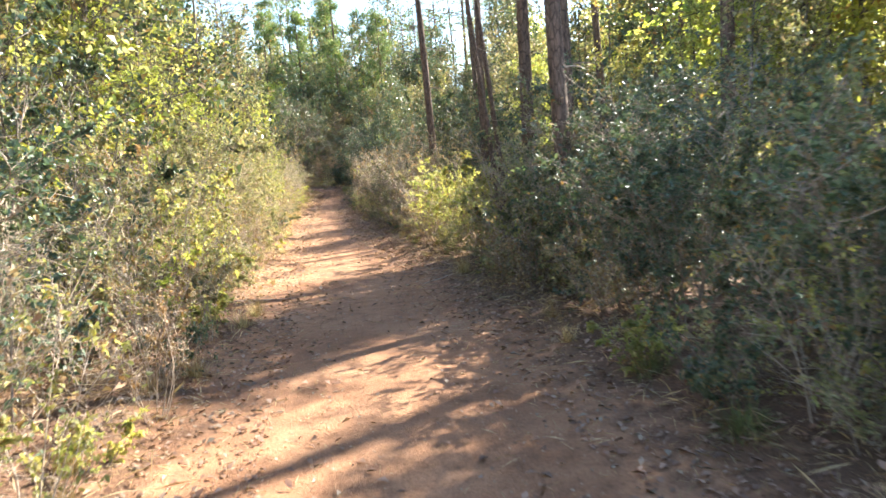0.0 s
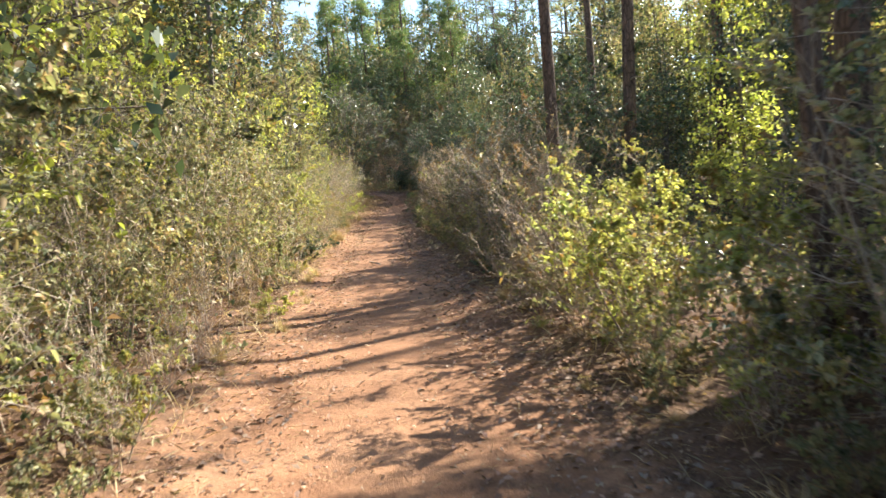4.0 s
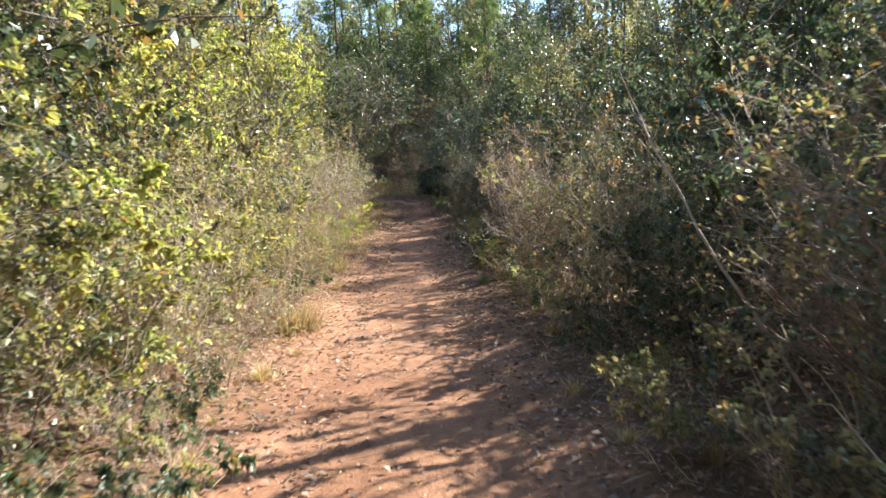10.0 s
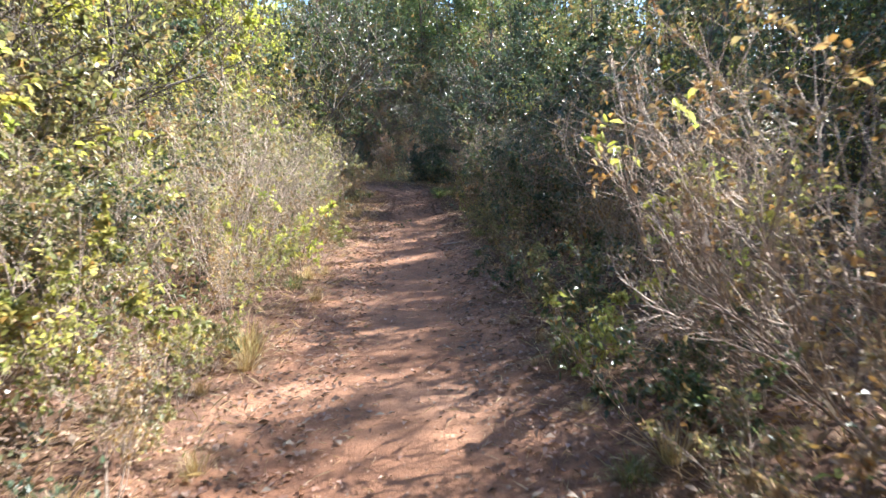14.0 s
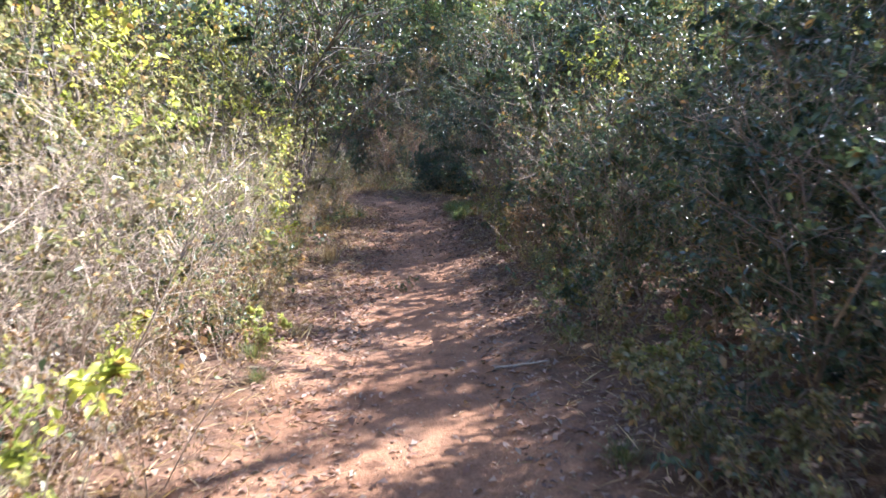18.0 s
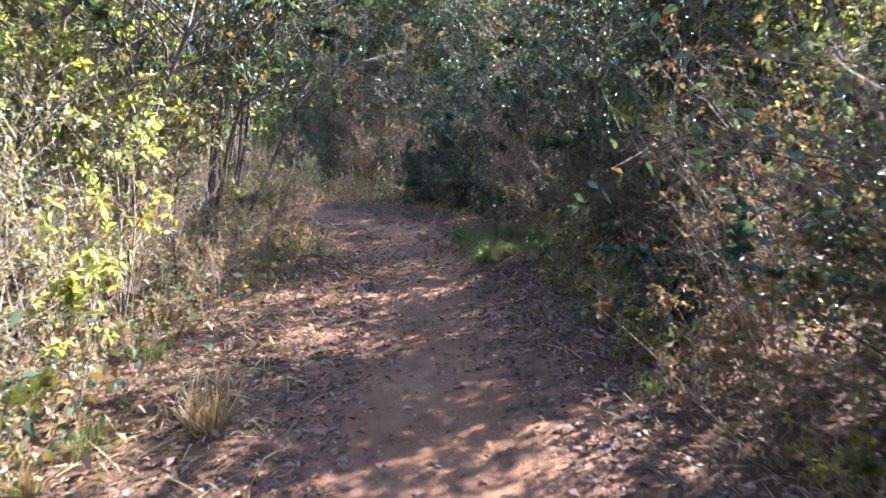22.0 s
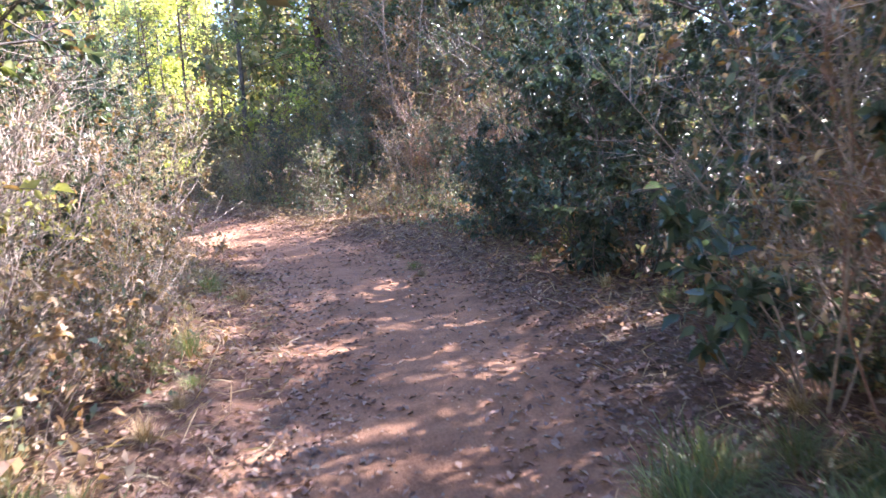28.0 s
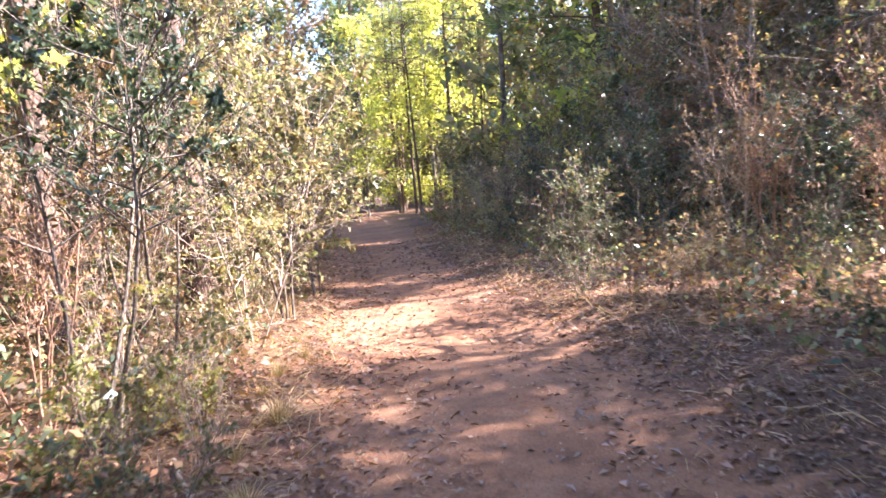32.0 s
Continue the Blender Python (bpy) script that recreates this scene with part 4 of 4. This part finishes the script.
for kind, x, y, size, pick in (("broad_tree", -5.5, 75.0, 1.8, 3), ("broad_tree", -2.8, 76.5, 1.9, 2), ("broad_tree", 0.4, 74.5, 1.8, 6), ("broad_tree", 3.2, 76.0, 1.8, 3), ("full_pine", -1.2, 73.0, 1.15, 0), ("full_pine", 1.6, 72.2, 1.1, 1),
                               ("full_pine", -3.9, 73.4, 1.1, 1), ("broad_tree", 6.2, 74.0, 1.5, 2), ("broad_tree", -8.2, 78.0, 1.5, 0), ("full_pine", 4.6, 71.0, 1.1, 0), ("broad_tree", -4.2, 81.0, 1.8, 3), ("broad_tree", 1.6, 81.5, 1.8, 2),
                               ("pine", -12.6, 75.5, 0.6, 2), ("pine", -13.6, 77.2, 0.65, 2), ("pine", -15.2, 79.2, 0.7, 2), ("pine", -12.0, 77.8, 0.6, 1), ("pine", -16.0, 81.0, 0.7, 2),
                               ("slim_tree", -7.9, 58.2, 0.9, 1), ("slim_tree", -9.3, 60.2, 1.05, 4), ("russet_tree", -10.4, 62.4, 1.0, 0), ("russet_tree", -8.7, 56.6, 0.8, 0), ("slim_tree", -11.2, 60.6, 1.1, 0)):
    stand(kind, x, y, size, pick, rnd.uniform(0, 360))
# added trees: those below y 60 shade the trail, the rest close the sky
for x, y, size, pick in ((8.0, 12.2, 0.9, 0), (8.6, 12.8, 0.95, 4), (9.4, 13.2, 0.95, 1), (6.5, 57.0, 0.95, 2), (5.8, 56.0, 0.85, 6), (7.6, 56.8, 0.95, 2), (8.8, 57.7, 1.0, 6), (9.9, 58.0, 1.0, 2), (7.4, 49.0, 0.9, 2), (8.6, 50.2, 1.0, 6),
                         (5.5, 70.0, 1.7, 3), (4.5, 77.0, 1.75, 3), (6.6, 78.0, 1.8, 2), (8.8, 77.0, 1.8, 6), (7.2, 58.2, 1.0, 2), (8.4, 59.0, 1.05, 6), (7.6, 72.0, 1.8, 2), (4.0, 67.6, 1.4, 6)):
    stand("broad_tree", x, y, size, pick, rnd.uniform(0, 360))
for i in range(11):
    stand("slim_tree", rnd.uniform(6.0, 9.0), 29.5 + i * 1.6, rnd.uniform(0.85, 1.05), (1, 4, 0, 1)[i % 4], rnd.uniform(0, 360))
# trees added out of view to shade the start
for x, y, size, pick in ((9.5, 8.2, 0.95, 2), (10.6, 9.2, 1.0, 6), (11.6, 9.8, 1.05, 2), (9.0, 6.9, 0.9, 6), (10.3, 7.4, 1.0, 2), (8.6, 5.6, 0.9, 3), (11.8, 8.0, 1.05, 6)):
    stand("broad_tree", x, y, size, pick, rnd.uniform(0, 360))
# sunlit wood to the right of the start
for i in range(32):
    stand("broad_tree", rnd.uniform(13.0, 24.0), rnd.uniform(17.0, 42.0), rnd.uniform(0.8, 1.05), (0, 1, 4, 5)[i % 4], rnd.uniform(0, 360))


join_far_wood()


# ---- what lies on the ground ----
def scatter(rng, count, s0, s1, near, far, side=0):
    """Places beside the trail: near and far are metres from its edge (below 0: on it)."""
    s = rng.uniform(s0, s1, count)
    sign = np.where(rng.random(count) < 0.5, -1, 1) if side == 0 else np.full(count, side)
    reach = np.where(sign < 0, np.interp(s, REACH_S, REACH_L), np.interp(s, REACH_S, REACH_R))
    off = sign * np.maximum(reach + rng.uniform(near, far, count), rng.uniform(0, 0.6, count))
    i = np.clip(((s + 14) / 0.4).astype(int), 0, len(_S) - 1)
    w = (s - _S[i])[:, None]
    along = np.stack([-_SIDE[i, 1], _SIDE[i, 0]], 1)
    xy = _LINE[i] + along * w + _SIDE[i] * off[:, None]
    return np.c_[xy, height(xy[:, 0], xy[:, 1])]


def litter(name, seed, count, s0, s1, near, far, size, width, mat, label, lift=0.012, flat=2.2, tilt=0.28, side=0):
    rng = np.random.default_rng(seed)
    p = scatter(rng, count, s0, s1, near, far, side)
    p[:, 2] += rng.uniform(0.002, lift, count)
    az = rng.uniform(0, 6.283, count)
    way = np.stack([np.cos(az), np.sin(az), rng.normal(0.05, tilt, count)], 1)
    ll = size * rng.uniform(0.5, 1.35, count)
    v, q = blades(rng, p, way, ll, ll * width * rng.uniform(0.6, 1.3, count), 0.3, flat, 0.05)
    return tagged(new(name, mesh_quads(name, v, q, mat)), label, "litter", kind="stuff")


def undergrowth(seed, count, s0, s1, near, far, mat, label):
    """Leafy low growth on the floor of the wood, one mesh."""
    rng = np.random.default_rng(seed)
    p = scatter(rng, count, s0, s1, near, far)
    q = np.repeat(np.arange(count), 11)
    at = p[q] + rng.normal(0, 1, (len(q), 3)) * np.array([0.16, 0.16, 0.0])
    at[:, 2] += np.abs(rng.normal(0.0, 0.3, len(q))) * rng.uniform(0.3, 1.2, count)[q]
    ll = rng.uniform(0.05, 0.1, len(q))
    v, f = blades(rng, at, rng.normal(0, 1, (len(q), 3)), ll, ll * 0.5)
    return tagged(new("undergrowth", mesh_quads("undergrowth", v, f, mat)), label, "undergrowth", kind="stuff")


undergrowth(511, 5200, -2, 75, 0.6, 7.0, M_GREEN, "low dark green growth on the floor of the wood")
undergrowth(512, 4200, -2, 75, 0.7, 6.0, M_OLIVE, "low olive growth on the floor of the wood")
undergrowth(514, 5000, -6, 95, 5.0, 22.0, M_GREEN, "low green growth deep in the wood")
undergrowth(515, 4000, -6, 95, 5.0, 22.0, M_DRY, "low withered growth deep in the wood")
undergrowth(513, 2200, -2, 75, 0.4, 3.0, M_DRY, "low withered growth behind the trail's edge")
litter("leaf_litter", 501, 38000, 0, 38, -0.7, 1.4, 0.05, 0.5, M_LITTER, "fallen brown leaves lying thick beside the trail")
litter("leaf_litter", 502, 62000, 35, 64, -0.5, 1.9, 0.044, 0.52, M_LITTER, "fallen brown and grey leaves covering the shaded trail's edges")
litter("leaf_litter", 508, 4600, 35, 47, -0.5, 1.0, 0.056, 0.42, M_LITTER, "large curled brown leaves lying thick on the trail's edge", 0.03, 1.8, 0.4, -1)
litter("leaf_litter", 509, 4000, 36, 50, -0.25, 1.0, 0.054, 0.42, M_LITTER, "large curled brown leaves under the shady shrubs", 0.03, 1.8, 0.4, 1)
litter("fallen_leaves", 503, 7500, 0, 66, -1.4, 0.0, 0.055, 0.5, M_LITTER, "single fallen leaves strewn over the red clay")
litter("pine_straw", 504, 16000, 0, 38, -0.8, 1.1, 0.11, 0.03, M_STRAW, "dry pine needles and straw on the soil", 0.02, 1.0, 0.12)
litter("pine_straw", 507, 9000, 50, 66, -0.8, 1.6, 0.11, 0.03, M_STRAW, "dry pine needles and straw on the soil", 0.02, 1.0, 0.12)
litter("dead_grass", 505, 26000, 0, 66, -0.25, 0.75, 0.17, 0.035, M_STRAW, "matted dry grass at the foot of the shrubs", 0.05, 0.6, 0.6)
litter("leaf_litter", 520, 9000, 40, 66, -1.35, 0.3, 0.05, 0.5, M_LITTER, "brown fallen leaves strewn over the shaded clay", 0.02, 1.9, 0.35)
litter("pine_straw", 521, 22000, 46, 70, -0.5, 3.2, 0.11, 0.04, M_RUST, "rust-brown pine needles beside the bend", 0.03, 0.9, 0.2)
litter("leaf_litter", 522, 16000, 48, 70, -0.3, 3.4, 0.06, 0.5, M_RUST, "rust-brown fallen leaves beside the bend", 0.03, 1.6, 0.4)
litter("leaf_litter", 523, 24000, 50, 74, 1.0, 8.0, 0.075, 0.5, M_RUST, "rust-brown fallen leaves on the open floor of the wood", 0.04, 1.6, 0.4)
litter("dead_grass", 524, 5200, 0, 30, -1.5, 0.0, 0.10, 0.035, M_STRAW, "short dead grass blades lying on the clay", 0.03, 0.8, 0.35)
litter("soil_crumbs", 506, 15000, 0, 60, -1.5, 0.2, 0.022, 0.7, M_LITTER, "crumbs of bark and twig on the clay", 0.006)


# ---- single things seen on the way ----
def fallen_stick(a, b, radius, seed, label):
    """A stick with a side twig, lying on the ground from a to b."""
    rng = np.random.default_rng(seed)
    t = np.linspace(0, 1, 7)
    xy = np.array(a)[None] * (1 - t[:, None]) + np.array(b)[None] * t[:, None] + rng.normal(0, 0.008, (7, 2))
    z = height(xy[:, 0], xy[:, 1]) + radius * 0.9
    line = np.c_[xy, z][None]
    side = curves(rng, line[0, 3:4], unit(np.array([[b[0] - a[0], b[1] - a[1] + 0.2, 0.25]])), np.array([0.14]), 4, 0.1, -0.3)
    v, q = joined([tubes(line, (radius * np.linspace(1, 0.6, 7))[None], 7), tubes(side, (radius * 0.5 * np.linspace(1, 0.5, 4))[None], 5)])
    v[:, 2] = np.maximum(v[:, 2], height(v[:, 0], v[:, 1]))
    return tagged(new("fallen_stick", mesh_quads("fallen_stick", v, q, M_PALE, True)), label, "stick")


fallen_stick((0.69, 34.14), (1.06, 34.09), 0.011, 601, "short pale stick lying on the trail's edge")
fallen_stick((-0.18, 19.19), (0.02, 18.72), 0.010, 602, "small forked twig lying on the red clay")
fallen_stick((-1.2, 8.5), (-0.6, 8.7), 0.007, 603, "grey stick lying across the trail's edge")
fallen_stick((1.1, 8.7), (1.6, 9.1), 0.007, 604, "grey stick lying across the trail's edge")
fallen_stick((-3.2, 52.1), (-2.6, 51.6), 0.014, 605, "pale broken branch lying in the dry litter")
fallen_stick((-0.1, 42.9), (-0.6, 43.6), 0.010, 606, "short pale stick lying on the trail's edge")

# tufts that stand out
for x, y, size, pick in ((-1.09, 23.64, 1.45, 0), (-1.0, 23.75, 1.1, 1), (-1.2, 23.5, 1.2, 4), (-1.13, 28.3, 1.3, 3), (-1.45, 28.65, 1.0, 4), (-0.88, 39.2, 1.35, 0), (-1.35, 43.3, 1.0, 1), (-1.55, 46.4, 1.2, 3),
                         (-1.9, 46.8, 1.1, 4), (-0.85, 45.8, 0.9, 5), (-1.2, 45.9, 0.9, 5), (-0.05, 51.5, 0.5, 5), (0.05, 51.1, 0.5, 4), (-0.3, 52.3, 0.4, 1), (1.65, 5.0, 0.6, 1), (1.75, 5.7, 0.6, 3),
                         (1.65, 9.0, 1.0, 4), (1.1, 27.4, 0.9, 5), (1.15, 25.9, 0.8, 2)):
    stand("tuft", x, y, size, pick, rnd.uniform(0, 360))
# soft green grass in the shade by the bend
for i in range(60):
    x, y = rnd.uniform(1.1, 2.5), rnd.uniform(43.6, 46.3)
    stand("tuft", x, y, rnd.uniform(0.5, 0.95), 5, rnd.uniform(0, 360), label="lush tuft of soft green grass in the shade")
# leafless branches that reach over the trail's edge
for x, y, size, pick, turn, lean in ((2.1, 26.3, 1.0, 0, 20, -40), (2.3, 26.9, 0.95, 1, 110, -30), (2.0, 25.6, 0.9, 2, 220, -32), (2.2, 19.3, 0.95, 3, 300, -30), (2.05, 12.7, 0.75, 3, 60, -42),
                                     (-2.3, 42.3, 0.9, 3, 30, 26), (-2.4, 47.2, 1.15, 0, 80, 12), (-2.7, 48.3, 1.2, 1, 170, 10), (-1.95, 33.5, 0.95, 2, 260, 18), (-2.0, 34.7, 1.0, 3, 350, 16),
                                     (-1.9, 32.2, 0.9, 1, 70, 12), (-2.0, 36.0, 0.9, 0, 10, 10), (2.3, 43.3, 1.0, 3, 40, -14), (2.5, 46.0, 1.1, 1, 140, -8)):
    stand("bare_twigs", x, y, size, pick, turn, (0, lean))


def leaning_stem(points, radius, seed, label):
    """A bare stem that bends from its foot through two places to its tip, with short side twigs."""
    rng = np.random.default_rng(seed)
    p = np.array(points, float)
    p[0, 2] = float(height(p[:1, 0], p[:1, 1])[0]) - 0.03
    t = np.linspace(0, len(p) - 1, 12)
    line = np.stack([np.interp(t, np.arange(len(p)), p[:, k]) for k in range(3)], 1)
    line[1:-1] = (line[:-2] + 2 * line[1:-1] + line[2:]) / 4
    line[1:] += rng.normal(0, 0.006, (11, 3))
    at, way = spot(line[None], np.zeros(6, int), rng.uniform(0.45, 0.98, 6))
    twig = curves(rng, at, unit(way + rng.normal(0, 0.5, (6, 3))), rng.uniform(0.12, 0.35, 6), 4, 0.1, -0.05)
    root = tagged(new("dead_stem"), label, "branch")
    stem = part_mesh("stem", mesh_quads("stem", *tubes(line[None], np.linspace(radius, radius * 0.35, 12)[None], 7), M_PALE, True), root)
    for k in range(6):
        part_mesh("twig", mesh_quads("twig", *tubes(twig[k:k + 1], np.linspace(radius * 0.35, radius * 0.15, 4)[None], 5), M_PALE, True), stem)
    return root


leaning_stem(((2.25, 20.5, 0), (1.78, 20.93, 1.1), (1.62, 21.35, 1.75), (1.58, 21.6, 2.05)), 0.013, 611, "long thin pale stem leaning out of the dark shrubs")
leaning_stem(((1.62, 17.9, 0), (1.68, 18.4, 0.5), (1.75, 18.95, 0.92)), 0.011, 612, "pale bent stem rising from the foot of the shrubs")
leaning_stem(((1.62, 17.95, 0), (1.5, 18.4, 0.38), (1.38, 18.9, 0.72)), 0.009, 613, "pale bent stem rising from the foot of the shrubs")
leaning_stem(((1.75, 17.9, 0), (1.85, 18.2, 0.6), (1.86, 18.6, 1.15)), 0.009, 614, "thin upright pale stem among the shrubs")
# saplings and bushes that stand out
for kind, x, y, size, pick, turn, tilt in (
        ("mid_yellow", 2.0, 11.5, 0.85, 2, 0, (0, -8)), ("mid_yellow", 2.15, 12.4, 0.8, 0, 80, (0, -8)), ("mid_bare", 1.75, 12.1, 0.8, 3, 160, (0, -6)), ("low_dry", 1.7, 12.9, 0.9, 1, 30, (0, -8)),
        ("mid_yellow", 2.6, 13.6, 0.8, 4, 200, (0, 0)), ("mid_bare", 2.2, 26.9, 0.9, 2, 300, (0, -6)),
        ("tall_green", -3.0, 49.0, 0.8, 0, 30, (0, 6)), ("mid_green", -2.3, 48.9, 0.9, 3, 190, (0, 8)), ("low_dry", -3.3, 50.8, 1.0, 3, 280, (0, 6)), ("low_dry", -3.4, 51.9, 0.9, 2, 10, (0, 5)), ("tall_green", -4.1, 47.8, 0.95, 1, 60, (0, 0)),
        ("brown_tree", 3.4, 60.5, 0.9, 0, 0, (0, 0)), ("brown_tree", 0.2, 62.6, 0.85, 0, 300, (0, 0)), ("brown_tree", 4.6, 53.2, 0.85, 0, 60, (0, 0)), ("brown_tree", -1.6, 63.2, 0.8, 1, 170, (0, 0)),
        ("mid_bare", -1.95, 37.0, 0.9, 0, 10, (0, 4)), ("mid_bare", -2.3, 37.9, 0.95, 3, 100, (0, 0)), ("mid_bare", -2.0, 38.8, 0.95, 0, 190, (4, 0)), ("mid_bare", -2.5, 39.6, 1.0, 3, 260, (0, 0)), ("mid_bare", -2.3, 40.6, 0.9, 2, 330, (0, 4)), ("mid_yellow", -2.9, 38.6, 0.9, 1, 30, (0, 0)), ("tall_yellow", -3.6, 38.2, 0.9, 2, 0, (0, 0)), ("tall_green", -3.8, 40.2, 0.8, 0, 90, (0, 0)), ("tall_yellow", -3.4, 39.4, 0.85, 5, 200, (0, 0)), ("sapling", -1.45, 38.0, 0.8, 2, 30, (0, 0)),
        ("sapling", -1.5, 6.44, 0.95, 2, 0, (0, 0)), ("low_green", 2.35, 7.4, 1.25, 0, 0, (0, -14)), ("low_green", 2.5, 6.9, 1.3, 3, 90, (0, -10)),
        ("sapling", 1.85, 27.3, 1.0, 1, 0, (0, -12)), ("mid_bare", 1.75, 26.4, 0.95, 1, 30, (0, -12)), ("mid_bare", 1.95, 25.4, 0.95, 4, 100, (0, -8)), ("mid_bare", 2.2, 19.5, 1.0, 0, 200, (8, -14)),
        ("mid_bare", 1.7, 15.6, 0.9, 3, 250, (0, -12)), ("mid_bare", 1.9, 14.4, 0.95, 1, 20, (0, -8)),
        ("sapling", -2.3, 41.8, 1.0, 0, 0, (0, 0)), ("sapling", -2.4, 42.7, 1.05, 3, 120, (0, 4)), ("sapling", -2.1, 41.2, 0.9, 3, 240, (0, 0)), ("sapling", -1.75, 39.6, 0.8, 1, 60, (0, 6)),
        ("sapling", -1.15, 31.6, 1.0, 2, 20, (0, 0)), ("sapling", -0.98, 31.7, 0.5, 5, 90, (0, 0)), ("sapling", -1.32, 31.25, 0.75, 2, 200, (0, 0)),
        ("sapling", -1.5, 33.2, 0.8, 2, 0, (0, 0)), ("sapling", -1.75, 32.6, 0.95, 5, 50, (0, 0)), ("sapling", -2.0, 31.4, 0.8, 4, 50, (0, 8)), ("low_green", -0.95, 34.9, 0.65, 2, 0, (0, 0)),
        ("low_green", -1.3, 35.3, 0.8, 0, 80, (0, 0)), ("low_green", 0.12, 37.2, 0.28, 1, 0, (0, 0)), ("low_green", 1.9, 39.9, 0.9, 1, 10, (0, 0)), ("big_leaf", 2.0, 40.4, 0.7, 1, 40, (0, 0)),
        ("low_green", 2.1, 43.0, 0.8, 4, 70, (0, 0)), ("mid_bare", -2.55, 47.1, 1.0, 0, 0, (4, 10)), ("mid_bare", -2.7, 47.9, 1.05, 2, 90, (0, 14)), ("sapling", -2.9, 47.4, 0.9, 3, 20, (0, 10)),
        ("mid_bare", 2.1, 46.7, 1.0, 4, 0, (0, -5)), ("mid_bare", 2.45, 47.4, 1.1, 0, 150, (0, 0)), ("red_bush", 2.2, 46.2, 0.75, 0, 60, (0, 0)), ("big_leaf", 2.15, 46.9, 0.9, 0, 0, (0, -14)),
        ("big_leaf", 2.3, 48.5, 1.0, 0, 200, (0, 0)), ("big_leaf", 0.95, 53.7, 0.9, 0, 130, (0, 0)), ("big_leaf", 1.7, 50.1, 0.9, 1, 20, (0, 0)), ("red_bush", 2.0, 54.4, 1.0, 1, 40, (0, 0)), ("red_bush", 1.2, 55.8, 0.95, 0, 140, (0, 0)), ("red_bush", 0.9, 57.2, 0.95, 1, 340, (0, 0)), ("red_bush", -0.15, 58.5, 1.0, 0, 60, (0, 0)), ("red_bush", 3.6, 57.8, 1.0, 0, 130, (0, 0)), ("mid_green", -1.95, 56.3, 0.65, 2, 0, (0, 0)), ("high_holly", 2.0, 57.2, 0.95, 1, 30, (0, -12)), ("low_dry", -0.6, 56.4, 0.8, 1, 90, (0, 0)),
        ("tall_yellow", 1.6, 59.6, 0.9, 2, 0, (0, 0)), ("tall_yellow", -0.2, 61.6, 0.95, 5, 100, (0, 0)), 
        ("red_bush", 0.9, 58.2, 1.0, 0, 300, (0, 0)), ("low_dry", -1.0, 56.1, 0.7, 1, 0, (0, 0)),
        ("mid_bare", -4.6, 53.0, 0.9, 4, 200, (0, 0)), ("tall_yellow", -4.8, 55.4, 0.9, 2, 40, (0, 0)), ("tall_yellow", -5.5, 57.0, 0.95, 5, 130, (0, 0)), ("mid_yellow", -4.4, 54.3, 1.0, 1, 210, (0, 0)),
        ("mid_bare", -1.9, 48.4, 0.85, 1, 0, (0, 6)), ("red_bush", -2.9, 48.6, 0.75, 1, 200, (0, 6)), ("low_dry", -1.6, 47.6, 1.0, 1, 0, (0, 0)),
        ("low_dry", -2.0, 48.0, 1.0, 3, 60, (0, 0)), ("tall_green", -2.6, 60.6, 0.9, 3, 0, (0, 0))):
    stand(kind, x, y, size, pick, turn, tilt)
